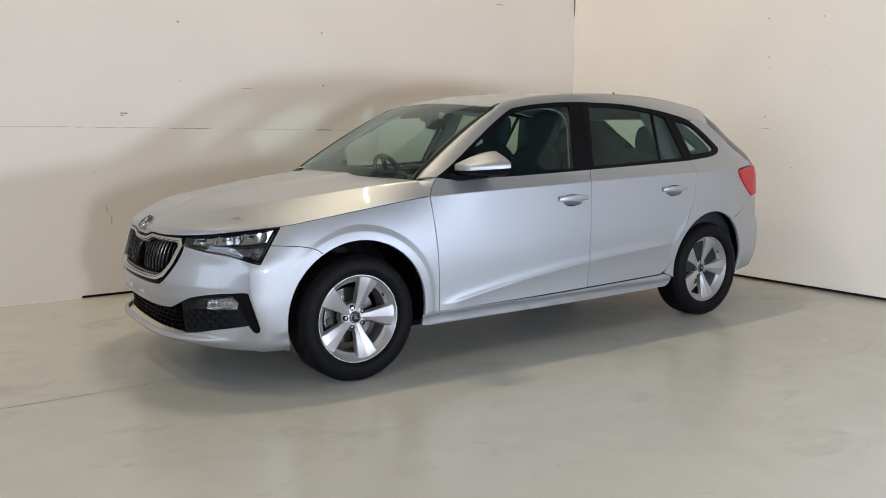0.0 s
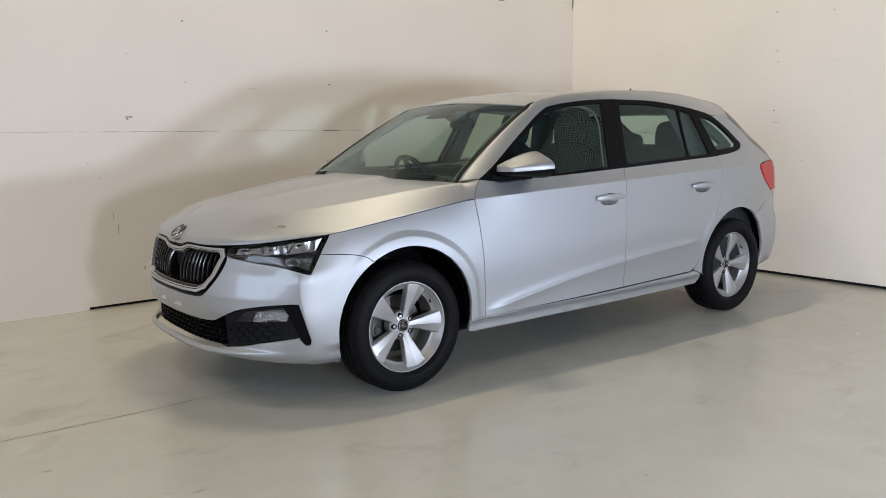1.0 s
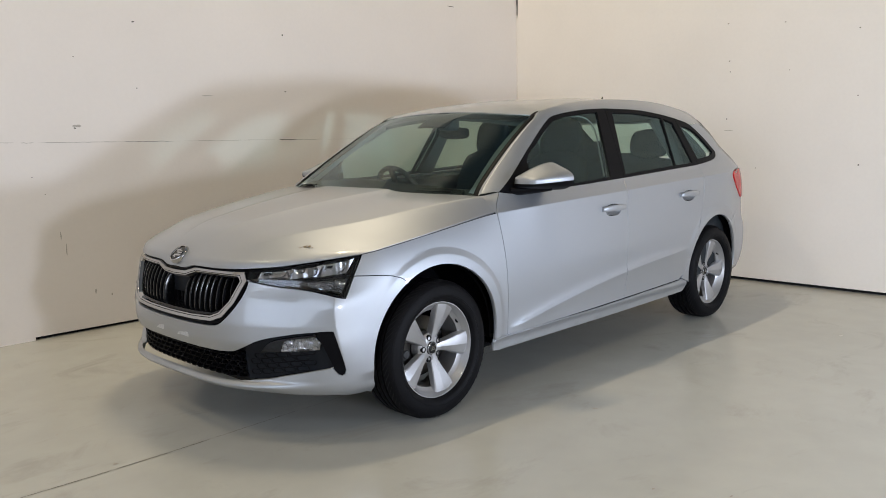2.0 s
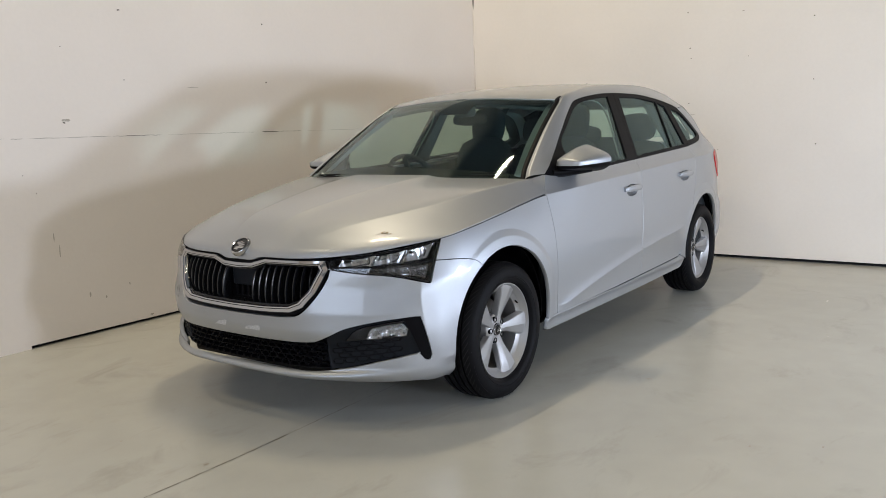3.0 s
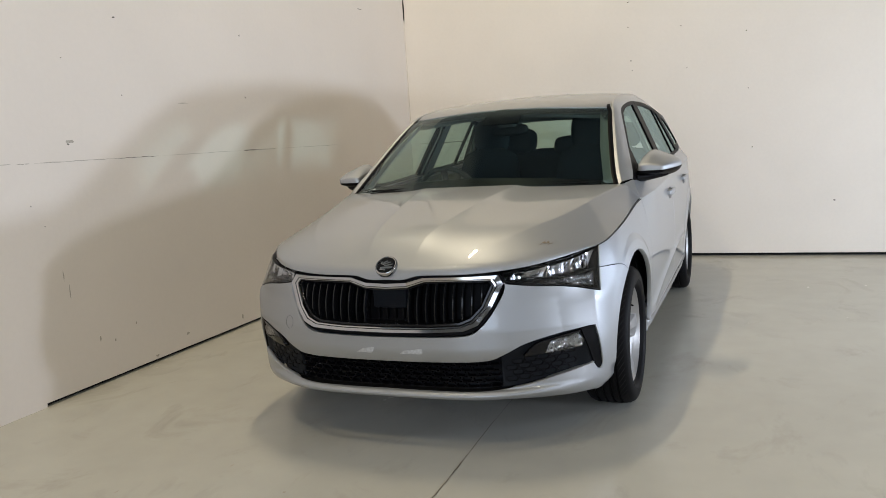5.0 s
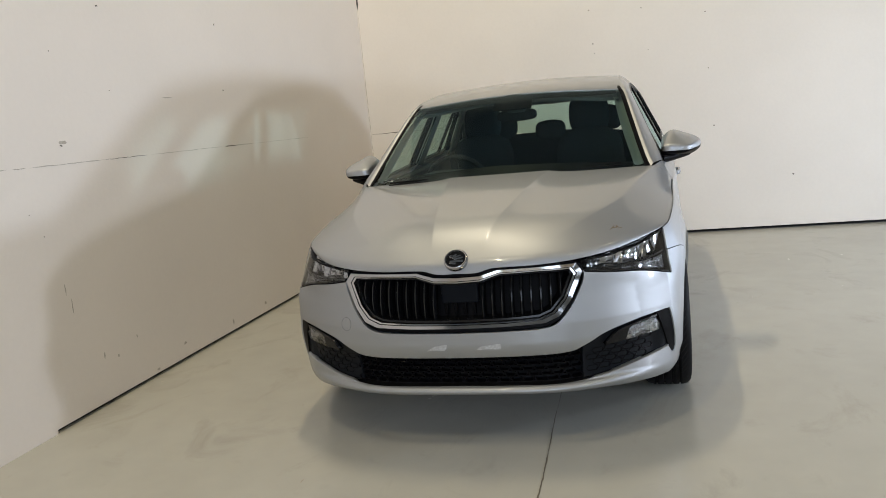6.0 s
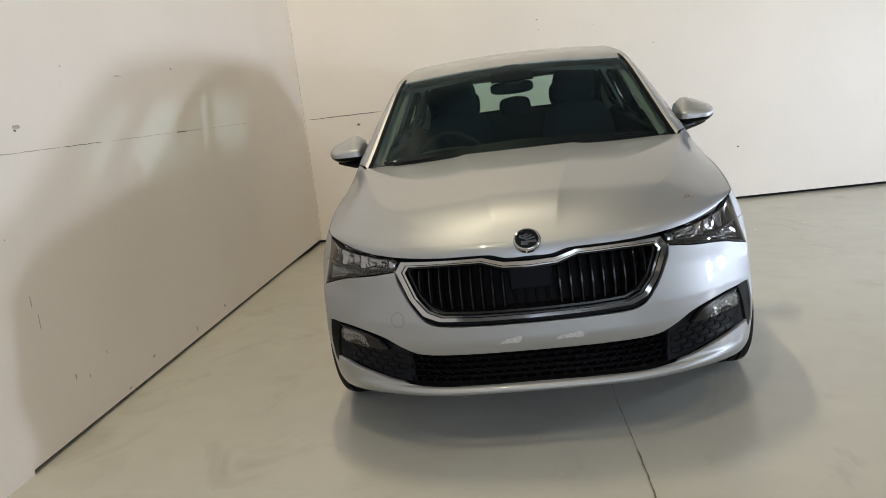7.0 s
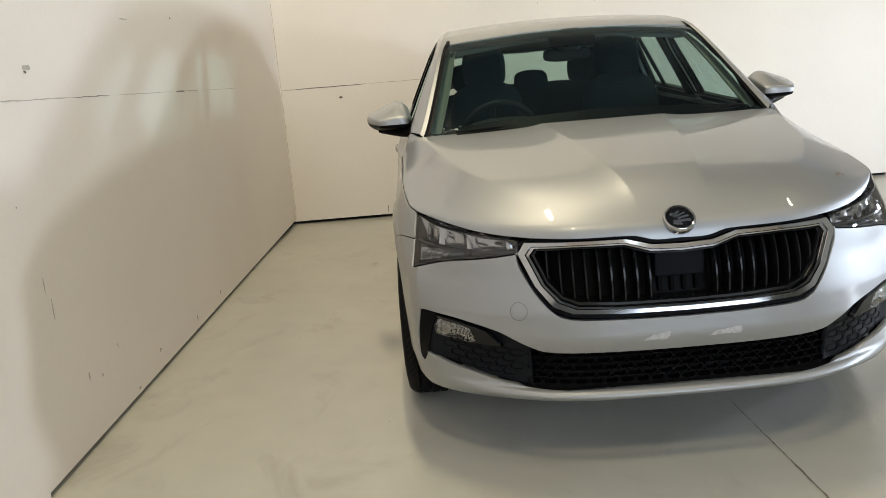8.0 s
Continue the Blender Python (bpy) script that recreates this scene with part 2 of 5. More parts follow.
def patch(name, surface, outline, mat, parent=None, label="", holes=(), step=0.03, flange=0.012, lift=0.0, gap=0.002, flip=False, centre=(0, 0, .6), lines=()):
    """A sheet cut out of a surface along an outline, with turned-in edges. flip: its mirror image on the right side."""
    outer = shrink(outline, gap) if gap else (outline if turn_of(outline) > 0 else outline[::-1])
    inner = [shrink(h, -gap) if gap else h for h in holes]
    lo, hi = outer.min(0), outer.max(0)
    gu, gv = np.arange(lo[0] + step / 2, hi[0], step), np.arange(lo[1] + step / 2, hi[1], step)
    grid = np.stack(np.meshgrid(gu, gv), -1)
    grid[::2, :, 0] += step / 2
    grid = grid.reshape(-1, 2)
    if len(grid):
        ok = inside(outer, grid) & far_from(outer, grid, step * .45)
        for h in inner:
            ok &= ~inside(h, grid) & far_from(h, grid, step * .45)
        grid = grid[ok]
    pts, edges, n = [], [], 0
    for loop in [outer, *inner]:
        pts.extend(loop)
        edges.extend((n + i, n + (i + 1) % len(loop)) for i in range(len(loop)))
        n += len(loop)
    for line in lines:
        line = np.asarray(line, float)
        line = line[inside(outer, line) & far_from(outer, line, step * .3)]
        if len(line) > 1:
            if len(grid):
                grid = grid[far_from(line, grid, step * .5)]
            pts.extend(line)
            edges.extend((n + i, n + i + 1) for i in range(len(line) - 1))
            n += len(line)
    pts.extend(grid)
    v2, _, tris, *_ = geometry.delaunay_2d_cdt([Vector(map(float, p)) for p in pts], edges, [], 0, 1e-7)
    uv = np.array([tuple(v) for v in v2])
    tris = np.array([t for t in tris if len(t) == 3])
    c = uv[tris].mean(1)
    ok = inside(outer, c)
    for h in inner:
        ok &= ~inside(h, c)
    tris = tris[ok]
    P, N = surface(uv[:, 0], uv[:, 1], lift), normals_of(surface, uv, lift)
    if np.sum(N * (P - np.array(centre))) < 0:
        N = -N
    g = np.cross(P[tris[:, 1]] - P[tris[:, 0]], P[tris[:, 2]] - P[tris[:, 0]])
    bad = np.sum(g * N[tris[:, 0]], 1) < 0
    tris[bad] = tris[bad][:, ::-1]
    verts, norms, faces = [P], [N], [tuple(t) for t in tris]
    base = len(P)
    if flange:
        for loop, sign in [(outer, 1)] + [(h, -1 if turn_of(h) > 0 else 1) for h in inner]:
            p, nn = surface(loop[:, 0], loop[:, 1], lift), normals_of(surface, loop, lift)
            if np.sum(nn * (p - np.array(centre))) < 0:
                nn = -nn
            tan = np.roll(p, -1, 0) - np.roll(p, 1, 0)
            tan /= np.maximum(np.linalg.norm(tan, axis=1), 1e-9)[:, None]
            k = len(loop)
            q = p - nn * flange
            a = p[1] - p[0]
            out = np.cross(tan, nn)
            inwards = P[tris].mean((0, 1)) if sign > 0 else p.mean(0)
            if np.sum(out * (p - inwards)) * sign < 0:
                out = -out
            verts += [p, q]
            norms += [out * .8 + nn * .6, out]
            for i in range(k):
                j = (i + 1) % k
                f = (base + i, base + j, base + k + j, base + k + i)
                g = np.cross(p[j] - p[i], q[i] - p[i])
                faces.append(f if np.dot(g, out[i]) > 0 else f[::-1])
            base += 2 * k
    verts, norms = np.concatenate(verts), np.concatenate(norms)
    norms /= np.maximum(np.linalg.norm(norms, axis=1), 1e-9)[:, None]
    if flip:
        verts, norms, faces = verts * (1, -1, 1), norms * (1, -1, 1), [f[::-1] for f in faces]
    return raw(name, verts, faces, mat, parent, label, norms)


def evenly(curve, n):
    c = np.asarray(curve, float)
    s = np.concatenate([[0], np.cumsum(np.linalg.norm(np.diff(c, axis=0), axis=1))])
    return np.stack([np.interp(np.linspace(0, s[-1], n), s, c[:, k]) for k in range(c.shape[1])], 1)


def strip(name, a, b, mat, parent=None, label="", bulge=0.01, way=(0, 1, 1), n=60, rows=8, flip=False, shoulder=0.0):
    """A band from one edge to another, arched outwards; shoulder raises a corner near its first edge, along its first third."""
    a, b, w = evenly(a, n), evenly(b, n), np.array(way, float) / np.linalg.norm(way)
    t = np.linspace(0, 1, rows)[None, :, None]
    P = a[:, None] * (1 - t) + b[:, None] * t + np.sin(np.pi * t) * bulge * w
    if shoulder:
        rise = np.minimum(t / .16, (1 - t) / .84) * ease(.42, .26, np.linspace(0, 1, n))[:, None, None]
        P = P + rise * shoulder * np.array((.35, .25, .9))
    faces = [(i * rows + j, i * rows + j + 1, (i + 1) * rows + j + 1, (i + 1) * rows + j) for i in range(n - 1) for j in range(rows - 1)]
    V = P.reshape(-1, 3)
    f0 = faces[len(faces) // 2]
    g = np.cross(V[f0[1]] - V[f0[0]], V[f0[2]] - V[f0[0]])
    if np.dot(g, w) < 0:
        faces = [f[::-1] for f in faces]
    if flip:
        V, faces = V * (1, -1, 1), [f[::-1] for f in faces]
    return raw(name, V, faces, mat, parent, label)
# ---- the car's surfaces: x forward, y to its left, z up, origin on the floor between the axles ----
def spline(xs, ys):
    """A natural cubic through the points, as a function of arrays."""
    xs, ys = np.asarray(xs, float), np.asarray(ys, float)
    if xs[0] > xs[-1]:
        xs, ys = xs[::-1], ys[::-1]
    n, h = len(xs), np.diff(xs)
    a, b = np.eye(n), np.zeros(n)
    for i in range(1, n - 1):
        a[i, i - 1:i + 2] = h[i - 1], 2 * (h[i - 1] + h[i]), h[i]
        b[i] = 6 * ((ys[i + 1] - ys[i]) / h[i] - (ys[i] - ys[i - 1]) / h[i - 1])
    m = np.linalg.solve(a, b)

    def f(x):
        x = np.asarray(x, float)
        i = np.clip(np.searchsorted(xs, x) - 1, 0, n - 2)
        p, q = (xs[i + 1] - x) / h[i], (x - xs[i]) / h[i]
        return p * ys[i] + q * ys[i + 1] + h[i] ** 2 / 6 * ((p ** 3 - p) * m[i] + (q ** 3 - q) * m[i + 1])
    return f


def ease(a, b, x):
    t = np.clip((np.asarray(x, float) - a) / (b - a), 0, 1)
    return t * t * (3 - 2 * t)


def table(xs, ys):
    """Piecewise cubic with no overshoot between the knots."""
    xs, ys = np.asarray(xs, float), np.asarray(ys, float)
    s = np.diff(ys) / np.diff(xs)
    m = np.zeros(len(xs))
    m[0], m[-1] = s[0], s[-1]
    for i in range(1, len(xs) - 1):
        m[i] = 0 if s[i - 1] * s[i] <= 0 else 2 * s[i - 1] * s[i] / (s[i - 1] + s[i])

    def f(x):
        x = np.clip(np.asarray(x, float), xs[0], xs[-1])
        i = np.clip(np.searchsorted(xs, x) - 1, 0, len(xs) - 2)
        h = xs[i + 1] - xs[i]
        t = (x - xs[i]) / h
        return ((1 + 2 * t) * (1 - t) ** 2 * ys[i] + t * (1 - t) ** 2 * h * m[i] + t * t * (3 - 2 * t) * ys[i + 1] + t * t * (t - 1) * h * m[i + 1])
    return f


WHEELBASE, HUB_Z, SIDE_Y = 2.649, 0.314, 0.887
AXLE = WHEELBASE / 2
# plan of the body at bumper height, from the nose round the left side to the tail
PLAN_X = [2.165, 2.160, 2.135, 2.078, 1.970, 1.820, 1.660, 1.400, 0.870, 0.0, -0.9, -1.4, -1.70, -1.96, -2.115, -2.18, -2.195]
PLAN_Y = [0.0, 0.200, 0.380, 0.520, 0.680, 0.798, 0.845, 0.880, 0.887, 0.888, 0.888, 0.884, 0.856, 0.790, 0.62, 0.30, 0.0]
_k = np.concatenate([[0], np.cumsum(np.hypot(np.diff(PLAN_X), np.diff(PLAN_Y)))])
_u = np.concatenate([-_k[:0:-1], _k])
plan_x = spline(_u, np.concatenate([PLAN_X[:0:-1], PLAN_X]))
plan_y = spline(_u, np.concatenate([[-v for v in PLAN_Y[:0:-1]], PLAN_Y]))
U_END = _k[-1]
nose = table([.15, .20, .225, .240, .252, .262, .275, .31, .36, .40, .44, .50, .56, .62, .68, .74, .78, .90],
             [-.22, -.10, -.034, -.008, 0, -.006, -.028, -.028, -.024, -.010, -.002, -.002, -.010, -.022, -.042, -.068, -.10, -.20])
corner = table([.15, .19, .23, .27, .31, .36, .44, .50, .56, .62, .68, .74, .78, .90],
               [-.10, -.045, -.014, -.004, .0, .002, .002, .0, -.002, -.006, -.026, -.052, -.072, -.17])
tail = table([.20, .235, .30, .43, .5, .58, .66, .80, .90, .98, 1.05, 1.2, 1.4], [-.13, -.075, -.032, -.003, 0, -.004, -.02, -.025, -.03, -.045, -.085, -.22, -.45])
crease_z = table([-2.2, -1.75, -1.17, -.21, .90, 1.10, 1.29, 1.50, 1.69, 1.80], [.985, .983, .968, .936, .895, .872, .846, .815, .785, .765])
low_z = spline([-.9, -.2, .3, .8], [.522, .474, .415, .335])


def side(x, z):
    """Half-width of the side at x, z, on a straight plan."""
    zt = crease_z(x)
    under = zt - z
    y = SIDE_Y - .012 + .016 * np.sin(np.clip(under / .34, 0, 1) * math.pi / 2) - .016 * ease(.30, .62, under)
    fade = ease(-.98, -.72, x) * ease(.88, .72, x)
    dl = z - low_z(np.clip(x, -.9, .8))
    y = y + fade * (.013 * np.exp(-np.abs(dl) / .018) * (dl > 0) + (dl <= 0) * .013 * np.exp(-np.abs(dl) / .075))
    y = y - .010 * ease(.30, .275, z) - .005 * ease(.275, .262, z) - .06 * ease(.235, .17, z)
    wing = ease(.55, 1.1, x)
    lean = np.clip((z - .60) / (zt - .60), 0, 1) ** 2.2 * ease(.60, .86, zt)
    y = y - (.002 * ease(.60, .86, z) + wing * (.038 * lean + .002 * (lean - ease(.60, .86, z)))) * ease(1.03, .90, z)
    up = np.clip(z - zt, 0, None)
    base = np.clip(.985 + .03 * ease(0, -1.2, x) + .03 * ease(-1.1, -1.6, x) - zt, .03, .2)
    y = y - .80 * np.minimum(up, base) - .46 * np.clip(up - base, 0, None) - .04 * np.clip(up - base, 0, None) ** 2
    for ax in (AXLE, -AXLE):
        r = np.hypot(x - ax, z - HUB_Z - .02)
        y = y + .0055 * np.clip((.442 - r) / .024, 0, 1) * ease(zt, zt - .06, z) * (ease(.86, .95, x) * (1 - .7 * ease(1.50, 1.66, x)) if ax > 0 else ease(-.90, -1.0, x))
    return y


corner_u = table([.25, .32, .57, .65], [float(np.interp(-x, -np.array(plan_x(np.linspace(0, U_END, 3000))), np.linspace(0, U_END, 3000))) for x in (1.800, 1.812, 1.850, 1.842)])


def offset(u, z):
    a = np.abs(u)
    x, y = plan_x(a), plan_y(a)
    d_side = side(x, z) - SIDE_Y
    wc = ease(.42, .80, y)
    d_front = nose(z) * (1 - wc) + corner(z) * wc
    t = np.clip(corner_u(z) - a, 0, None) / .15
    facet = .30 * ease(.27, .36, z) + .70 * np.clip((z - .505) / .095, 0, 1)
    scoop = -.019 * t * np.exp(1 - t) * facet * ease(.70, .61, z) + np.where(a < corner_u(z), .014 * np.clip(1 - (corner_u(z) - a) / .16, 0, 1), .014 * np.clip(1 - (a - corner_u(z)) / .17, 0, 1)) * ease(.27, .44, z) * ease(.66, .58, z)
    d_front = d_front + scoop
    wf, wr = ease(1.62, 1.80, x), ease(-1.55, -1.85, x)
    return (d_side * (1 - wf) + d_front * wf) * (1 - wr) + tail(z) * wr


def ring(u, z, lift=0.0):
    """The upright skin: u runs round the car from the nose (left side plus), z up."""
    u, z = np.asarray(u, float), np.asarray(z, float)
    e = 1e-4
    tx, ty = plan_x(u + e) - plan_x(u - e), plan_y(u + e) - plan_y(u - e)
    l = np.hypot(tx, ty)
    d = offset(u, z) + lift
    return np.stack([plan_x(u) + d * ty / l, plan_y(u) - d * tx / l, z + 0 * u], -1)


def ring_at(value, z, axis):
    """The u on the left at which the skin at height z has that x (axis 0) or that y (axis 1, front)."""
    us = np.linspace(0, U_END, 1500) if axis == 0 else np.linspace(0, 1.05, 700)
    p = ring(us, np.full_like(us, z))[:, axis]
    if axis == 0:
        return float(np.interp(-value, -p, us))
    return math.copysign(float(np.interp(abs(value), p, us)), value)


def spine(xs, zs, bow, drop, power):
    """A surface that follows a middle line: (w along it, y). bow: how it sweeps back sideways; drop: how it falls."""
    w = np.concatenate([[0], np.cumsum(np.hypot(np.diff(xs), np.diff(zs)))])
    fx, fz, fb, fd = spline(w, xs), spline(w, zs), table(w, bow), table(w, drop)

    def f(a, y, lift=0.0):
        a, y = np.asarray(a, float), np.asarray(y, float)
        return np.stack([fx(a) - fb(a) * y * y, y + 0 * a, fz(a) - fd(a) * np.abs(y) ** power + lift], -1)
    return f, w


# the bonnet: a loft from its middle line to its shut line along the wings
BW = [0, .012, .035, .08, .16, .32, .53, .75, .90, 1]
mid_x = spline(BW, [2.117, 2.107, 2.084, 2.033, 1.945, 1.77, 1.53, 1.28, 1.10, .985])
mid_z = spline(BW, [.705, .739, .770, .808, .855, .901, .942, .975, .993, 1.002])
EDGE_X = [.85, .95, 1.1, 1.3, 1.45, 1.55, 1.62, 1.66, 1.70]
edge_y = table(EDGE_X, [float(ring(ring_at(x, float(crease_z(x)), 0), float(crease_z(x)))[1]) - .002 for x in EDGE_X])
fold_at = table([0, .08, .22, .44, .70, 1], [.40, .45, .60, .75, .83, .92])
fold_drop = table([0, .22, .44, .70, 1], [.24, .17, .20, .20, .24])


def bonnet(w, t, lift=0.0):
    w, t = np.asarray(w, float), np.asarray(t, float)
    a = np.abs(t)
    ex = 1.692 - .797 * w
    ez, ey = crease_z(ex), edge_y(ex)
    cx, cz = mid_x(w), mid_z(w)
    px, ak, fd = 3.5 - 1.3 * w, fold_at(w), fold_drop(w)
    s = np.clip((a - ak) / (1 - ak), 0, None)
    fall = fd * (np.minimum(a, ak) / ak) ** 2 + (1 - fd) * (.85 * s + .15 * s * s)
    x, y = cx - (cx - ex) * a ** px, ey * t
    fall = a ** 2.6 + (fall - a ** 2.6) * ease(0, .12, w)
    z = cz - (cz - ez) * fall
    out = np.abs(y) - (.098 + .15 * (2.1 - x))
    z = z + ease(2.09, 1.93, x) * (.006 - .0115 * (1 - np.exp(-np.clip(out, 0, None) / .055))) * (1 - a ** 6)
    return np.stack([x, y, z + lift], -1)


top, TOP_W = spine([1.115, .90, .62, .36, .12, -.2, -.6, -1.0, -1.35, -1.62, -1.86, -2.10, -2.17], [.985, 1.120, 1.282, 1.405, 1.451, 1.477, 1.490, 1.480, 1.442, 1.382, 1.235, 1.06, .95],
                   [.33, .31, .28, .25, .20, .12, .06, .05, .06, .10, .15, .2, .2], [.03, .04, .06, .075, .08, .08, .08, .08, .085, .10, .10, .08, .06], 2)


def spine_at(surface, lo, hi, x, y):
    w = np.linspace(lo, hi, 600)
    return float(np.interp(-x, -surface(w, np.full_like(w, y))[:, 0], w))

# ---- the room ----
WALL_Y, WALL_X, END_X, END_Y = -2.0, -2.77, 9.0, 5.9


def slab(name, x0, x1, y0, y1, z0, z1, mat, label, category, kind="structure", bevel=0.0):
    return tagged(part(name, box(bmesh.new(), x0, x1, y0, y1, z0, z1, bevel), mat), label, category, kind=kind)


def floor_sheet():
    """The floor: level, with a slight rise along the side wall."""
    bm = bmesh.new()
    xs = [WALL_X - 3, *np.linspace(WALL_X, END_X, 40), END_X + .3]
    ys = [WALL_Y - .3, *np.linspace(WALL_Y, -1.0, 21), 0, 1.5, 3, 4.5, END_Y, END_Y + .3]
    up = lambda x, y: .024 * float(ease(-1.25, -2.0, y) * ease(-2.6, -1.4, x))
    top_v = [[bm.verts.new((x, y, up(x, y))) for y in ys] for x in xs]
    for a, b in zip(top_v, top_v[1:]):
        for k in range(len(ys) - 1):
            bm.faces.new((a[k], b[k], b[k + 1], a[k + 1]))
    g = bmesh.ops.extrude_face_region(bm, geom=bm.faces[:])
    for v in g["geom"]:
        if isinstance(v, bmesh.types.BMVert):
            v.co.z = -.12
    return part("floor", bm, CONCRETE, smooth=30)


tagged(floor_sheet(), "grey sealed concrete floor with a dull sheen", "floor", kind="structure")
slab("ceiling", WALL_X - 3, END_X + .2, WALL_Y - .3, END_Y + .2, CEILING, CEILING + .12, ROOF, "plain grey ceiling", "ceiling")
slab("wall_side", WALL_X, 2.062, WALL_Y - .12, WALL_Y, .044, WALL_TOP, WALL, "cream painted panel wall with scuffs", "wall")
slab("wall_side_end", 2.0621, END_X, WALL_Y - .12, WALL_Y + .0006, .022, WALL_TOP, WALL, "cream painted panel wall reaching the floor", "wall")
slab("wall_back", WALL_X - .12, WALL_X, WALL_Y - .12, 3.35, .028, BACK_TOP, WALL_BACK, "painted panel wall, its colour lightened for the light that falls on it", "wall")
slab("wall_recess", WALL_X - 1.2, WALL_X - 1.0, 3.2, END_Y, 0, BACK_TOP, WALL, "shaded wall in a recess", "wall")
slab("recess_return", WALL_X - 1.0, WALL_X - .12, 3.2, 3.3, 0, BACK_TOP, WALL, "return of the recess", "wall")
slab("wall_end", END_X, END_X + .12, WALL_Y - .12, -.25, 0, WALL_TOP, WALL, "plain painted end wall beside a wide daylight opening", "wall")
slab("wall_end_far", END_X, END_X + .12, 4.25, END_Y, 0, WALL_TOP, WALL, "plain painted end wall beside a wide daylight opening", "wall")
slab("wall_end_low", END_X, END_X + .12, -.25, 4.25, 0, 1.1, WALL, "plain painted wall under a wide daylight opening", "wall")
slab("gap_side", WALL_X, 2.066, WALL_Y - .2, WALL_Y - .03, .0, .046, DARKGAP, "dark gap under the wall panels", "gap")
slab("gap_back", WALL_X - .2, WALL_X - .05, WALL_Y - .12, 3.35, 0, .03, DARKGAP, "dark gap under the wall panels", "gap")

# the wall behind the camera, with two daylight openings
for k, (x0, x1) in enumerate([(WALL_X - 1.2, -.95), (-.45, 2.23), (2.73, END_X)]):
    slab("wall_front_%d" % (k + 1), x0, x1, END_Y - .2, END_Y, 0, WALL_TOP, WALL_FAR, "plain grey panel wall beside daylight openings", "wall")
for k, (x0, x1) in enumerate([(-.95, -.45), (2.23, 2.73)]):
    slab("wall_front_low_%d" % (k + 1), x0, x1, END_Y - .2, END_Y, 0, .67, WALL_FAR, "grey wall under a daylight opening", "wall")
    slab("wall_front_high_%d" % (k + 1), x0, x1, END_Y - .2, END_Y, 1.17, WALL_TOP, WALL_FAR, "grey wall over a daylight opening", "wall")


# grey cladding over the painted panels
slab("cladding_side", WALL_X - 1.2, END_X + .12, WALL_Y - .15, WALL_Y - .03, WALL_TOP, CEILING, ROOF, "grey cladding over the painted panels", "wall")
slab("cladding_back", WALL_X - .15, WALL_X - .03, WALL_Y - .03, END_Y, BACK_TOP, CEILING, ROOF, "grey cladding over the painted panels", "wall")
slab("cladding_front", WALL_X - 1.2, END_X + .12, END_Y - .15, END_Y - .03, WALL_TOP, CEILING, ROOF, "grey cladding over the painted wall", "wall")
slab("cladding_end", END_X + .03, END_X + .15, WALL_Y - .03, END_Y - .15, WALL_TOP + .1, CEILING, ROOF, "grey cladding over a daylight opening", "wall")


def batten(x, y):
    b = thing("ceiling_light", "long white batten light on the ceiling", "ceiling light", pose(x, y, CEILING), "ceiling battens")
    part("housing", box(bmesh.new(), -.62, .62, -.08, .08, -.07, 0, .01), WALL, b)
    return b


for bx, by, watts in BATTENS:
    batten(bx, by)


# scuffs, joints and marks on walls and floor
SCUFF = material("grey_scuff", (.16, .14, .12), .8, grain=.3, scale=300)
FAINT = material("faint_scuff", (.46, .42, .36), .8, grain=.3, scale=200)
rs = random.Random(7)
side_wall, back_wall = bpy.data.objects["wall_side"], bpy.data.objects["wall_back"]


def scuff(parent, place, lx, lz, mat, n=9, rough=.5, name="scuff_mark"):
    """An irregular flat mark; place turns (along, up) into a point on the surface."""
    pts = []
    for k in range(n):
        a = 2 * math.pi * k / n
        q = 1 - rough * rs.random()
        pts.append(place(lx * q * math.cos(a), lz * q * math.sin(a)))
    return raw(name, pts, [tuple(range(n))], mat, parent, smooth=False)


def joint(parent, place, x0, x1, width, mat, n=14, name="panel_joint"):
    """A thin uneven line."""
    v, f = [], []
    for k in range(n + 1):
        t = k / n
        w = width * (.35 + .65 * rs.random()) * min(1, 8 * t + .2, 8 * (1 - t) + .2)
        d = .0015 * rs.uniform(-1, 1)
        v += [place(x0 + (x1 - x0) * t, d - w / 2), place(x0 + (x1 - x0) * t, d + w / 2)]
        if k:
            f.append((2 * k - 2, 2 * k - 1, 2 * k + 1, 2 * k))
    return raw(name, v, f, mat, parent, smooth=False)


for x, z, lx, lz, mt in ((1.70, 1.365, .035, .010, FAINT), (1.715, 1.35, .012, .006, SCUFF), (.09, 2.05, .010, .008, SCUFF), (.085, 1.622, .012, .006, SCUFF), (1.284, 1.614, .006, .005, SCUFF), (1.69, 1.80, .006, .004, SCUFF), (-1.81, 2.445, .07, .004, SCUFF),
                         (1.856, .672, .006, .035, FAINT), (1.828, .584, .005, .05, FAINT), (1.662, .280, .007, .022, FAINT), (-.10, .11, .02, .02, FAINT), (.37, .10, .012, .02, FAINT), (1.24, .065, .02, .01, FAINT), (1.28, 2.05, .014, .006, SCUFF), (1.556, .246, .006, .01, FAINT),
                         (1.384, .30, .006, .012, FAINT), (.76, 1.575, .06, .003, FAINT), (2.0, 1.05, .005, .004, SCUFF), (1.93, .94, .005, .004, SCUFF), (.95, .13, .02, .012, FAINT)):
    scuff(side_wall, lambda a, b: (x + a, WALL_Y + .0012, z + b), lx, lz, mt)
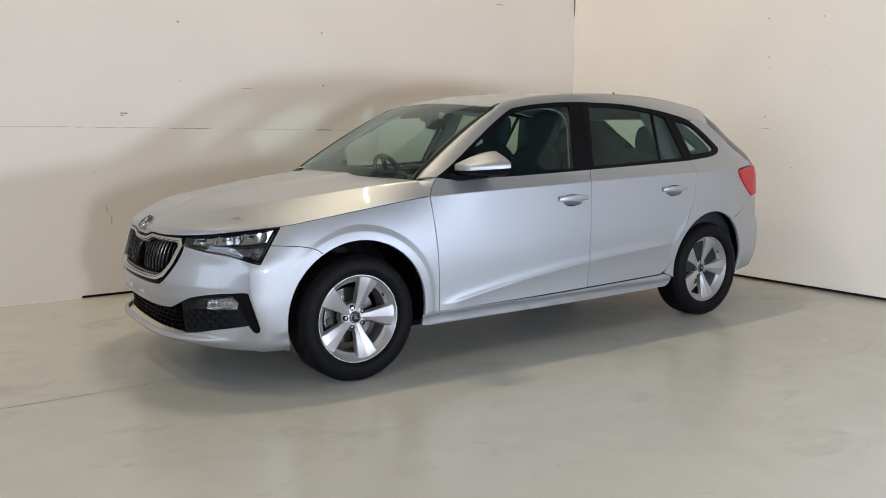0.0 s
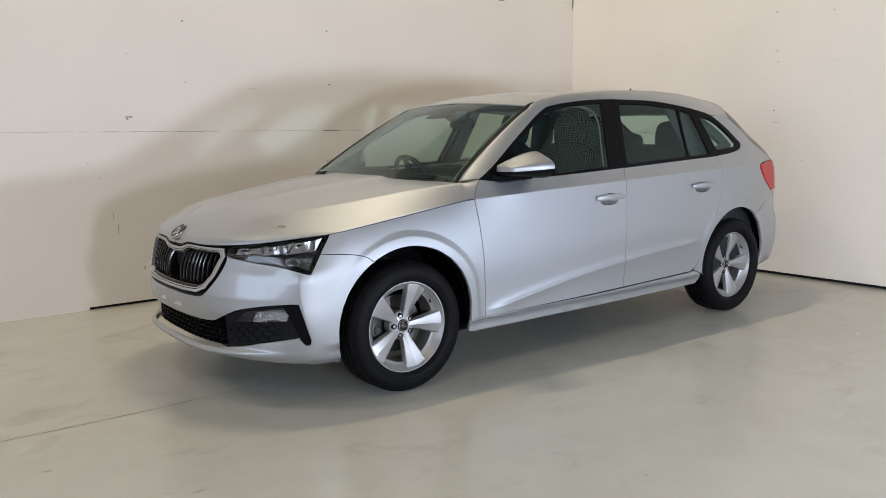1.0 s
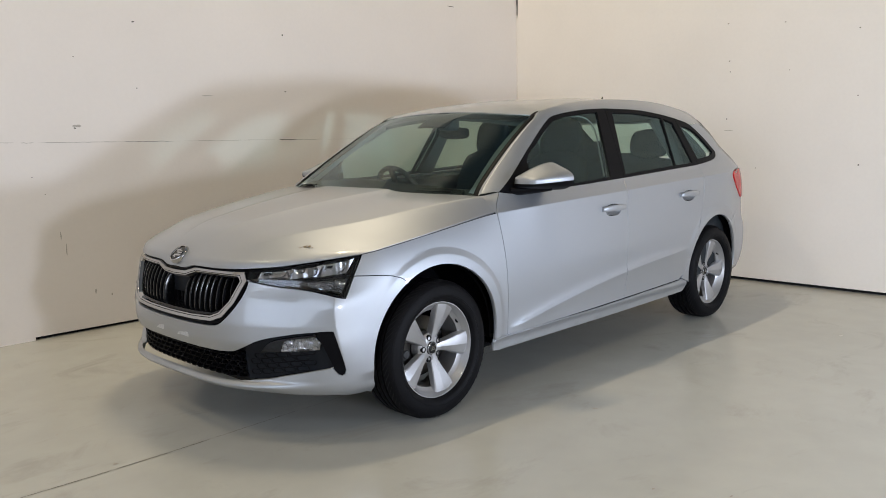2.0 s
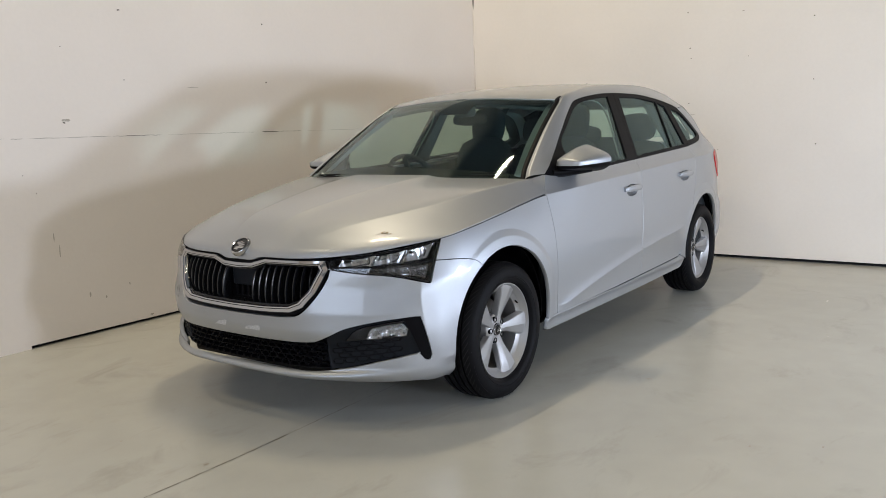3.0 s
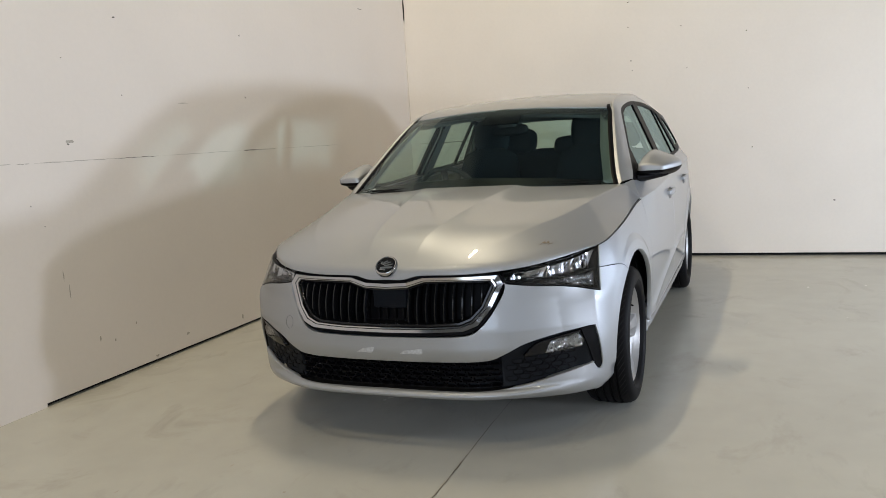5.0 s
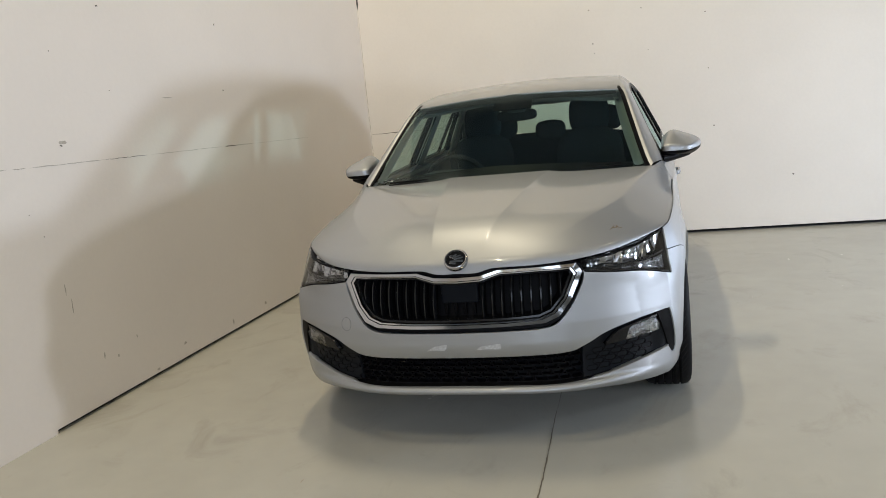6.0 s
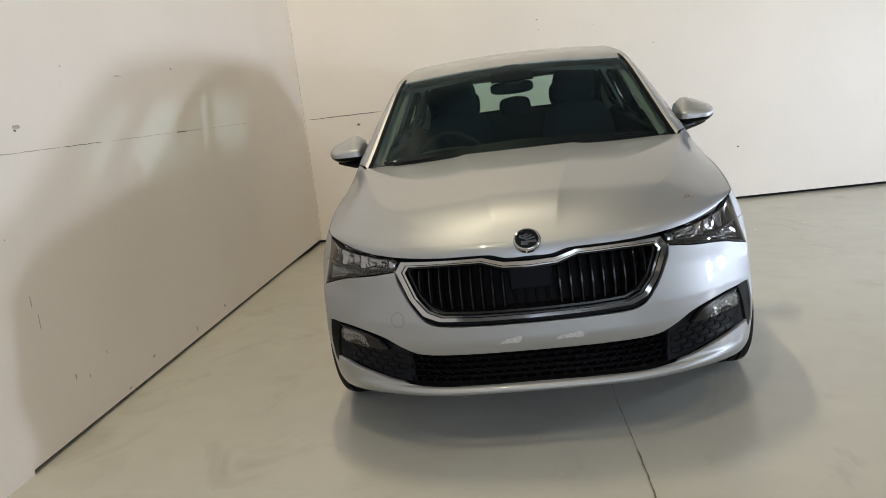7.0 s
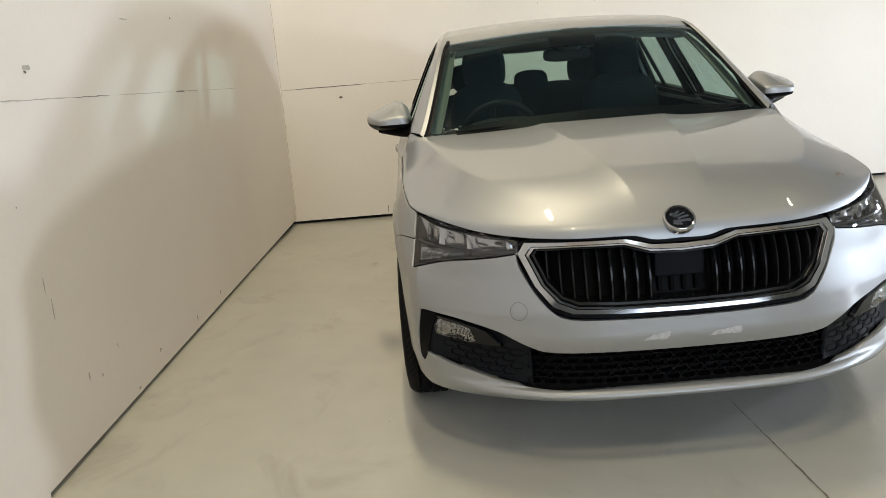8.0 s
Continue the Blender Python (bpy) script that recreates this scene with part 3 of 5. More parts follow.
for x0, x1, w, mt in ((1.95, 1.40, .005, FAINT), (1.40, 1.04, .004, SCUFF), (2.05, 1.97, .006, FAINT), (.16, -.02, .008, SCUFF), (-.02, -.25, .006, FAINT), (1.0, .2, .004, FAINT), (-.3, -1.2, .003, FAINT)):
    joint(side_wall, lambda a, b: (a, WALL_Y + .0013, 1.262 - .012 * (1.9 - a) / 2 + b), x0, x1, w, mt)
joint(bpy.data.objects["wall_side_end"], lambda a, b: (a, WALL_Y + .0020, 1.265 + b), 2.64, 2.08, .005, FAINT)
for y, z, ly, lz, mt in ((.25, 2.135, .010, .007, FAINT), (.27, 1.83, .008, .006, SCUFF), (.28, 1.742, .007, .006, SCUFF), (.765, 1.727, .007, .006, FAINT), (.275, 1.26, .06, .003, FAINT), (.26, 1.355, .008, .006, SCUFF), (.52, .95, .007, .006, FAINT), (.256, 2.357, .009, .007, SCUFF),
                         (1.273, 2.336, .008, .006, SCUFF), (1.272, 2.0, .008, .006, SCUFF), (1.28, 1.504, .007, .006, SCUFF), (.72, 2.10, .010, .008, FAINT), (1.97, .49, .012, .010, SCUFF), (1.31, .985, .009, .006, SCUFF), (-1.48, 1.09, .022, .016, SCUFF), (-1.16, .08, .004, .05, SCUFF)):
    scuff(back_wall, lambda a, b: (WALL_X + .0012, y + a, z + b), ly, lz, mt)
for y0, y1, w, mt in ((-1.99, -1.24, .008, SCUFF), (-1.22, -.75, .005, FAINT)):
    joint(back_wall, lambda a, b: (WALL_X + .0013, a, 1.188 + b), y0, y1, w, mt)
joint(back_wall, lambda a, b: (WALL_X + .0013, WALL_Y + .012 + b, a), 2.41, 3.2, .020, DARKGAP)
joint(back_wall, lambda a, b: (WALL_X + .0013, WALL_Y + .008 + b, a), .03, 2.41, .004, FAINT, 40)
concrete = bpy.data.objects["floor"]
FLOOR_SCUFF = material("floor_scuff", (.27, .24, .19), .30, grain=.3, scale=60, spec=.35)
FLOOR_JOINT = material("floor_joint_dirt", (.13, .115, .09), .5, grain=.3, scale=80)
for x0, x1, w in ((1.70, 2.15, .005), (2.15, 2.60, .007), (2.58, 3.05, .006), (3.05, 4.2, .004), (-.5, 1.70, .003)):
    joint(concrete, lambda a, b: (a, .302 + b + .012 * math.sin(a * 3.1), .0012), x0, x1, w, FLOOR_JOINT, 26, "floor_joint")
for x, y, lx, ly in ((-.42, 1.882, .012, .008), (2.594, -.246, .010, .008), (2.524, 1.278, .03, .004), (-.208, 1.315, .012, .006), (-.062, 2.675, .014, .01), (1.224, 2.179, .012, .005), (1.352, 1.948, .010, .006), (1.345, -1.917, .012, .012), (1.639, -.948, .010, .004), (2.557, .262, .018, .008),
                     (.767, 1.313, .012, .02), (-1.339, 1.701, .03, .01), (-1.426, 2.084, .02, .008), (2.43, -.6, .02, .005), (2.75, -.9, .015, .004), (2.9, .75, .03, .004), (.48, -1.33, .02, .008), (-.98, -1.17, .06, .02), (-.08, -1.16, .05, .012)):
    scuff(concrete, lambda a, b: (x + a, y + b, .0012 + .024 * float(ease(-1.25, -2.0, y + b))), lx, ly, FLOOR_SCUFF)

# ---- the car ----
car = thing("car", "silver five-door hatchback with unmarked bumper parked on the concrete floor", "car")
SIDES = (False, True)  # the left side, and its mirror image


def S(x, z):
    return ring_at(x, z, 0), z


def F(y, z):
    return ring_at(y, z, 1), z


def SS(*pts):
    return [S(*p) for p in pts]


def FF(*pts):
    return [F(*p) for p in pts]


def arch(ax, a0, a1, n=40, r=.366):
    """Part of a wheel arch on the skin, angles from the rear over the top to the front."""
    return [S(ax - r * math.cos(radians(a)), HUB_Z + .024 + r * math.sin(radians(a))) for a in np.linspace(a0, a1, n)]


# outlines on the skin
LOW_ABOVE = [S(x, float(low_z(np.clip(x, -.9, .8))) + .005) for x in np.linspace(-1.0, .88, 90)]
LOW_BELOW = [S(x, float(low_z(np.clip(x, -.9, .8))) - .006) for x in np.linspace(-1.0, .88, 90)]
LOW_CREASE = [S(x, float(low_z(np.clip(x, -.9, .8)))) for x in np.linspace(-1.0, .88, 90)]
HIGH_CREASE = [S(x, float(crease_z(x))) for x in np.linspace(-1.8, .88, 130)]
ARCHES = [[S(ax + r * math.cos(radians(a)), HUB_Z + .02 + r * math.sin(radians(a))) for a in np.linspace(-5, 185, 90)] for ax in (AXLE, -AXLE) for r in (.410, .4185, .430, .4415, .448)]
CREASES = (LOW_CREASE, LOW_ABOVE, LOW_BELOW, HIGH_CREASE, [(u, z + .004) for u, z in HIGH_CREASE], [(u, z - .004) for u, z in HIGH_CREASE])
HOOD_LINE = [S(x, float(crease_z(x))) for x in np.linspace(1.69, .905, 40)]
LAMP_REAR = SS((1.690, .786), (1.748, .702), (1.806, .617))
LAMP_LOW = FF((.806, .617), (.702, .653), (.567, .674), (.470, .690))
LAMP_HIGH = FF((.470, .730), (.558, .740), (.638, .750), (.718, .764)) + SS((1.694, .781))
GRILLE_SIDE = FF((.480, .690), (.476, .655), (.436, .578), (.380, .514), (.338, .498), (.20, .492), (0, .490))
DOOR_FRONT = bend(*SS((.905, .893), (.900, .80), (.884, .60), (.870, .42), (.866, .297)))
SPLIT = bend(*SS((-.252, 1.007), (-.212, .936), (-.200, .70), (-.193, .45), (-.193, .312)))
DOOR_REAR = bend(*SS((-1.155, 1.044), (-1.152, .972), (-1.125, .807), (-1.045, .631), (-.960, .455), (-.905, .370), (-.835, .328)))
BELT_F = bend(*SS((.832, .990), (.742, .979), (.336, .985), (-.252, 1.007)))
BELT_R = bend(*SS((-.252, 1.007), (-.70, 1.026), (-1.155, 1.046)))
BELT_Q = bend(*SS((-1.155, 1.046), (-1.40, 1.070), (-1.470, 1.092), (-1.492, 1.121)))
ROOF_F = bend(*SS((.832, .990), (.719, 1.054), (.486, 1.203), (.238, 1.348), (.15, 1.368), (.059, 1.381), (-.14, 1.399), (-.33, 1.406)))
ROOF_R = bend(*SS((-.33, 1.406), (-.684, 1.399), (-.90, 1.378), (-1.085, 1.350)))
ROOF_Q = bend(*SS((-1.085, 1.350), (-1.251, 1.309), (-1.382, 1.223), (-1.45, 1.160), (-1.492, 1.121)))
TAIL_EDGE = bend(*SS((-1.275, 1.304), (-1.34, 1.312), (-1.42, 1.304), (-1.573, 1.203), (-1.777, 1.074), (-1.90, .995)))


HANDLES = ((-.057, .840), (-.931, .862))


def handle_hole(x, z, rx=.072, rz=.030, n=36):
    """The cup behind a door handle."""
    return np.array([S(x + rx * math.copysign(abs(math.cos(a)) ** .8, math.cos(a)), z + rz * math.copysign(abs(math.sin(a)) ** .8, math.sin(a)) - .004) for a in np.linspace(0, 2 * math.pi, n, endpoint=False)])


def rev(c):
    return np.asarray(c)[::-1]


# front bumper
LOWER_TOP = FF((0, .386), (.25, .387), (.42, .392), (.477, .414), (.55, .450), (.66, .476), (.768, .489))
LOWER_OUT = [F(.768, .489)] + SS((1.862, .488), (1.815, .320), (1.818, .305), (1.826, .300), (1.838, .304), (1.860, .334))
LOWER_BOT = FF((.780, .336), (.648, .308), (.541, .283), (.42, .272), (.2, .272), (0, .273))
lower_half = closed(bend(*LOWER_TOP), bend(*LOWER_OUT, straight=True), bend(*LOWER_BOT))
lower_hole = closed(lower_half, rev(lower_half) * (-1, 1))
half = closed(rev(bend(*GRILLE_SIDE)), rev(bend(*LAMP_LOW)), rev(bend(*LAMP_REAR[1:])), bend(*SS((1.748, .702), (1.62, .692), (1.552, .676), (1.516, .650))),
              arch(AXLE, 121, 205, 30), bend(*SS((1.700, .199), (1.80, .202))), bend(*FF((.76, .211), (.60, .222), (.45, .232), (.20, .239), (0, .240))))
bumper_outline = closed(half, rev(half) * (-1, 1))
front_bumper = patch("front_bumper", ring, bumper_outline, PAINT, car, "silver painted front bumper without number plate", [lower_hole], .018, .02, lines=(*ARCHES[:5], *[[(s * (float(corner_u(z)) + d), z) for z in np.linspace(.21, .62, 50)] for d in (-.02, -.005, 0, .005) for s in (1, -1)], *[[(s * u, z) for u in np.linspace(F(.45, .5)[0], F(.80, .5)[0], 60)] for z in (.500, .505, .511) for s in (1, -1)], *[[(u, z) for u in np.linspace(F(-.70, .25)[0], F(.70, .25)[0], 110)] for z in (.246, .252, .257, .262, .268)]))

for flip in SIDES:
    # wing, doors, sill, quarter
    wing = closed(HOOD_LINE, DOOR_FRONT, bend(*SS((.866, .297), (.955, .290))), arch(AXLE, -8, 121, 50), bend(*SS((1.516, .650), (1.552, .676), (1.62, .692), (1.748, .702))), rev(bend(*LAMP_REAR[:2])))
    patch("front_wing", ring, wing, PAINT, car, "", (), .018, .02, flip=flip, lines=ARCHES[:5])
    front_door = patch("front_door", ring, closed(bend(*SS((.832, .990), (.872, .945), (.905, .893))), DOOR_FRONT, bend(*SS((.866, .297), (.3, .303), (-.193, .312))), rev(SPLIT), rev(BELT_F)), PAINT, car, "", [handle_hole(*HANDLES[0])], .022, .02, gap=.0033, flip=flip, lines=CREASES)
    rear_door = patch("rear_door", ring, closed(rev(BELT_R), SPLIT, bend(*SS((-.193, .312), (-.5, .319), (-.835, .328))), rev(DOOR_REAR)), PAINT, car, "", [handle_hole(*HANDLES[1])], .022, .02, gap=.0033, flip=flip, lines=(*CREASES, *ARCHES[5:]))
    patch("sill", ring, closed(bend(*SS((.958, .290), (.866, .293), (.3, .299), (-.193, .308), (-.835, .324), (-.875, .33))), bend(*SS((-.875, .33), (-.938, .303), (-.940, .262))), bend(*SS((-.940, .262), (-.9, .240), (.9, .228), (.965, .236))), bend(*SS((.965, .236), (.958, .290)))), PAINT, car, "", (), .022, .02, flip=flip)
    quarter = closed(bend(*SS((-.875, .333), (-.905, .370))), rev(DOOR_REAR)[4:], BELT_Q, [p for p in rev(ROOF_Q) if p[0] > S(-1.285, 1.3)[0]], TAIL_EDGE, bend(*SS((-1.90, .995), (-1.79, .99), (-1.630, .966), (-1.70, .88), (-1.838, .785))), bend(*SS((-1.838, .785), (-1.66, .688), (-1.56, .652))), arch(-AXLE, 52, 186, 50), bend(*SS((-.962, .30), (-.945, .305), (-.875, .333))))
    patch("rear_quarter", ring, quarter, PAINT, car, "", (), .022, .02, flip=flip, lines=(*CREASES[3:], *ARCHES[5:]))
    # tail lamp
    patch("tail_lamp", ring, closed(bend(*SS((-1.630, .966), (-1.79, .99), (-2.0, .99))), bend(*SS((-2.0, .99), (-2.02, .80))), bend(*SS((-2.02, .80), (-1.838, .785))), bend(*SS((-1.838, .785), (-1.70, .88), (-1.630, .966)))), RED, car, "red tail lamp", (), .03, .03, .006, flip=flip)
    # window surrounds and panes
    g_front = closed(bend(*SS((.560, 1.020), (.545, 1.135), (.42, 1.215), (.231, 1.322), (.13, 1.348), (.051, 1.360), (-.09, 1.373), (-.235, 1.381))), bend(*SS((-.235, 1.381), (-.122, 1.018))), bend(*SS((-.122, 1.018), (.321, .997), (.560, 1.000))))
    g_rear = closed(bend(*SS((-.390, 1.378), (-.669, 1.374), (-.925, 1.348))), bend(*SS((-.925, 1.348), (-.862, 1.052))), bend(*SS((-.862, 1.052), (-.278, 1.025))), bend(*SS((-.278, 1.025), (-.390, 1.378))))
    g_fixed = closed(bend(*SS((-.942, 1.346), (-1.040, 1.318), (-1.090, 1.062), (-.877, 1.053)), straight=True))
    g_quarter = closed(bend(*SS((-1.120, 1.296), (-1.20, 1.286), (-1.28, 1.258), (-1.37, 1.185), (-1.435, 1.121))), bend(*SS((-1.435, 1.121), (-1.40, 1.103), (-1.175, 1.082))), bend(*SS((-1.175, 1.082), (-1.120, 1.296))))
    patch("window_trim", ring, closed(BELT_F, bend(*SS((-.252, 1.007), (-.33, 1.406))), rev(ROOF_F)), TRIM, front_door, "", [g_front], .03, .02, .001, gap=.0015, flip=flip)
    patch("window_trim", ring, closed(BELT_R, bend(*SS((-1.155, 1.046), (-1.085, 1.350))), rev(ROOF_R), bend(*SS((-.33, 1.406), (-.252, 1.007)))), TRIM, rear_door, "", [g_rear, g_fixed], .03, .02, .001, gap=.0015, flip=flip)
    patch("quarter_window_trim", ring, closed(BELT_Q, rev(ROOF_Q), bend(*SS((-1.085, 1.350), (-1.155, 1.046)))), TRIM, car, "", [g_quarter], .03, .02, .001, gap=.0015, flip=flip)
    for shape, own in ((g_front, front_door), (g_rear, rear_door), (g_fixed, rear_door), (g_quarter, car)):
        patch("side_window", ring, shape, WINDOW, own, "lightly tinted side window", (), .05, .004, -.006, gap=-.004, flip=flip).visible_shadow = True
    # pale rubber seal round the door's opening, just behind the pane
    line = np.array(bend(*SS((.42, 1.215), (.231, 1.318), (.051, 1.352), (-.09, 1.360), (-.185, 1.335), (-.205, 1.27), (-.165, 1.14), (-.125, 1.018))))
    seal = ring(line[:, 0], line[:, 1], -.045)
    part("door_seal", tube(bmesh.new(), [(x, -y if flip else y, z) for x, y, z in seal], .0045, 8), SEAL, front_door, "pale grey door seal", 60)
    # roof rail and pillar, from the screen's edge to the windows' edge
    a1 = bend((.925, .742, .972), (.870, .722, 1.018), (.637, .672, 1.172), (.417, .632, 1.302), (.300, .612, 1.360))
    roof_edge = [top(spine_at(top, TOP_W[2], TOP_W[9], x, y), y) for x, y in ((.300, .606), (.15, .590), (-.1, .578), (-.5, .572), (-1.0, .565), (-1.35, .556), (-1.60, .545))]
    b1 = ring(*np.array(ROOF_F).T)
    n1 = int(np.argmin(np.abs(b1[:, 0] - .20)))
    b2 = np.concatenate([b1[n1:], ring(*np.array(ROOF_R).T), ring(*np.array(closed(bend(*SS((-1.085, 1.350), (-1.251, 1.309), (-1.34, 1.312), (-1.42, 1.304), (-1.50, 1.256))))).T)[:-1]])
    A = np.concatenate([evenly(a1, 26)[:-1], evenly(bend(*roof_edge), 50)])
    Bc = np.concatenate([evenly(b1[:n1 + 1], 26)[:-1], evenly(b2, 50)])
    strip("roof_rail", A, Bc, PAINT, car, "", .005, (.25, .7, .7), 120, 26, flip, .009)
    strip("windscreen_seal", evenly(A, 120)[:37] + np.array((.006, -.024, .004)), evenly(A, 120)[:37], TRIM, car, "", .003, (.5, .2, .8), 48, 4, flip)
    # rear window side finisher
    te = ring(*np.array(TAIL_EDGE).T)[12:]
    re = np.array([top(spine_at(top, TOP_W[8], TOP_W[-1], x, .50), .50) for x in np.linspace(-1.62, -2.08, 20)])
    strip("rear_window_finisher", re, te, BLACK, car, "gloss black finisher beside the rear window", .022, (-.2, .8, .45), 30, 8, flip)

    # dark seals behind the joints
    for seam in (DOOR_FRONT, SPLIT, DOOR_REAR, bend(*SS((.866, .297), (.3, .303), (-.193, .312), (-.5, .319), (-.835, .328))), bend(*SS((1.516, .650), (1.552, .676), (1.62, .692), (1.748, .702))), bend(*SS((-1.838, .785), (-1.66, .688), (-1.56, .652)))):
        e = evenly(seam, 40)
        d = np.roll(e, -1, 0) - np.roll(e, 1, 0)
        d[0], d[-1] = e[1] - e[0], e[-1] - e[-2]
        side_way = np.stack([-d[:, 1], d[:, 0]], 1) / np.linalg.norm(d, axis=1)[:, None] * .006
        strip("joint_seal", ring(*(e + side_way).T, -.008), ring(*(e - side_way).T, -.008), DARKGAP, car, "", -.002, (0, 1, 0), 40, 3, flip)
    hl = evenly(np.array(HOOD_LINE), 60)
    strip("bonnet_seal", ring(*(hl + (0, -.0004)).T, -.0035), ring(*(hl + (0, -.0048)).T, -.0030), DARKGAP, car, "", .0005, (0, 1, .5), 60, 3, flip)
    # corner between bonnet, door and pillar
    c1 = ring(*np.array(bend(*SS((.907, .890), (.874, .944), (.836, .988)))).T)
    c2 = np.array([bonnet(.970, .985, -.001), bonnet(.970, .93, -.001), bonnet(.970, .86, -.001), (.936, .745, .966)])
    strip("wing_corner", c1, bend(*c2), PAINT, car, "", .001, (.2, .6, .8), 20, 8, flip)

# bonnet
bonnet_outline = closed(bend((.001, 0), (.001, .10), (.006, .18), (.005, .4), (.004, .56), (.004, .75), (.006, .985)), bend((.006, .996), (.3, .996), (.6, .996), (.985, .996)),
                        bend((.985, .996), (.975, .7), (.985, .4), (.99, 0)))
bonnet_outline = closed(bonnet_outline, rev(bonnet_outline) * (1, -1))


def ridge(extra, sgn):
    """The line of a bonnet ridge, moved outwards by extra."""
    t = np.linspace(0, 1, 800)
    out = []
    for w in np.linspace(.06, .975, 70):
        p = bonnet(np.full_like(t, w), t)
        out.append((w, sgn * float(np.interp(extra, p[:, 1] - (.098 + .15 * (2.1 - p[:, 0])), t))))
    return out


bonnet_panel = patch("bonnet", bonnet, bonnet_outline, PAINT, car, "silver bonnet with two ridges and a dirt mark", (), .02, .015, gap=.0019, lines=[ridge(d, q) for d in (-.006, 0, .006, .020, .040) for q in (1, -1)] + [[(w, q * (float(fold_at(w)) + d)) for w in np.linspace(.06, .97, 60)] for d in (-.012, 0, .012) for q in (1, -1)] + [[(w, t) for t in np.linspace(-.98, .98, 140)] for w in (.006, .010, .016, .024, .034, .046)])

# roof, windscreen, tailgate glass
def top_line(xs, ys, n=30):
    return bend(*[(spine_at(top, 0, TOP_W[-1], x, y), y) for x, y in zip(xs, ys)])


SCREEN_TOP = top_line([.300, .345, .375, .385], [.606, .45, .22, 0])
roof_half = closed(rev(SCREEN_TOP), top_line([.300, .15, -.1, -.5, -1.0, -1.35, -1.60], [.606, .590, .578, .572, .565, .556, .545]), top_line([-1.60, -1.66, -1.68], [.545, .3, 0]))
patch("roof", top, closed(roof_half, rev(roof_half) * (1, -1)), PAINT, car, "", (), .05, .015, gap=0)
screen_half = closed(top_line([1.09, 1.05, .925], [0, .40, .735]), top_line([.925, .870, .637, .417, .300], [.735, .715, .664, .624, .600]), SCREEN_TOP)
patch("windscreen", top, closed(screen_half, rev(screen_half) * (1, -1)), SCREEN, car, "clear windscreen", (), .05, .004, -.004, gap=.004)
rear_half = closed(top_line([-1.68, -1.66], [0, .50]), top_line([-1.66, -1.9, -2.08], [.50, .50, .50]), top_line([-2.08, -2.10], [.50, 0]))
patch("rear_window", top, closed(rear_half, rev(rear_half) * (1, -1)), WINDOW, car, "tinted rear window", (), .05, .004, -.003, gap=.003)
# tail: tailgate and rear bumper
tg = closed(bend(*SS((-1.92, .985), (-2.04, .985))), bend(*SS((-2.04, .985), (-2.05, .80), (-2.06, .66))), [(U_END, .66)], bend((U_END, .66), (U_END, 1.05)), [S(-2.0, 1.05)], bend(*SS((-2.0, 1.05), (-1.92, .985))))
for flip in SIDES:
    patch("tailgate_half", ring, tg, PAINT, car, "", (), .04, .015, gap=0, flip=flip)
    rb = closed(bend(*SS((-1.56, .648), (-1.66, .684), (-1.838, .781), (-2.02, .79))), [S(-2.06, .66)], [(U_END, .655), (U_END, .30)], bend(*SS((-2.0, .29), (-1.80, .27), (-1.668, .262))), arch(-AXLE, -12, 52, 24))
    patch("rear_bumper", ring, rb, PAINT, car, "", (), .03, .02, gap=.001, flip=flip)

# ---- the car's face ----
def loft_loops(name, loops, mat, parent, label="", wrap=True, smooth=40):
    """A band through closed rows of points (each row: equally many 3D points)."""
    bm = bmesh.new()
    rows = [[bm.verts.new(tuple(map(float, p))) for p in row] for row in loops]
    n = len(rows[0])
    for a, b in zip(rows, rows[1:]):
        for k in range(n if wrap else n - 1):
            bm.faces.new((a[k], a[(k + 1) % n], b[(k + 1) % n], b[k]))
    return part(name, bm, mat, parent, label, smooth)


def matched(pts, counts, smooth):
    """A half outline of the grille with fixed numbers of points in each stretch, then mirrored to a loop."""
    out = []
    for i, k in enumerate(counts):
        a, b = np.array(pts[i]), np.array(pts[i + 1])
        out += [a + (b - a) * j / k for j in range(k)]
    out.append(np.array(pts[-1]))
    out = np.array(out)
    for _ in range(smooth):
        out[1:-1] = (out[:-2] + 2 * out[1:-1] + out[2:]) / 4
    loop = np.concatenate([out, out[-2:0:-1] * (-1, 1)])
    return np.array([F(y, z) for y, z in loop])


COUNTS = (3, 4, 6, 5, 3, 5, 4, 3, 6, 6)
surround_out = matched([(0, .716), (.085, .718), (.16, .735), (.31, .733), (.462, .729), (.485, .698), (.444, .585), (.398, .525), (.347, .499), (.19, .491), (0, .489)], COUNTS, 1)
chrome_out = matched([(0, .699), (.088, .702), (.160, .721), (.31, .722), (.454, .723), (.475, .690), (.433, .596), (.387, .537), (.332, .516), (.19, .510), (0, .508)], COUNTS, 0)
chrome_in = matched([(0, .675), (.092, .679), (.168, .702), (.31, .704), (.425, .701), (.439, .684), (.402, .600), (.360, .556), (.313, .538), (.19, .532), (0, .530)], COUNTS, 0)
chrome_in = chrome_out * .06 + chrome_in * .94

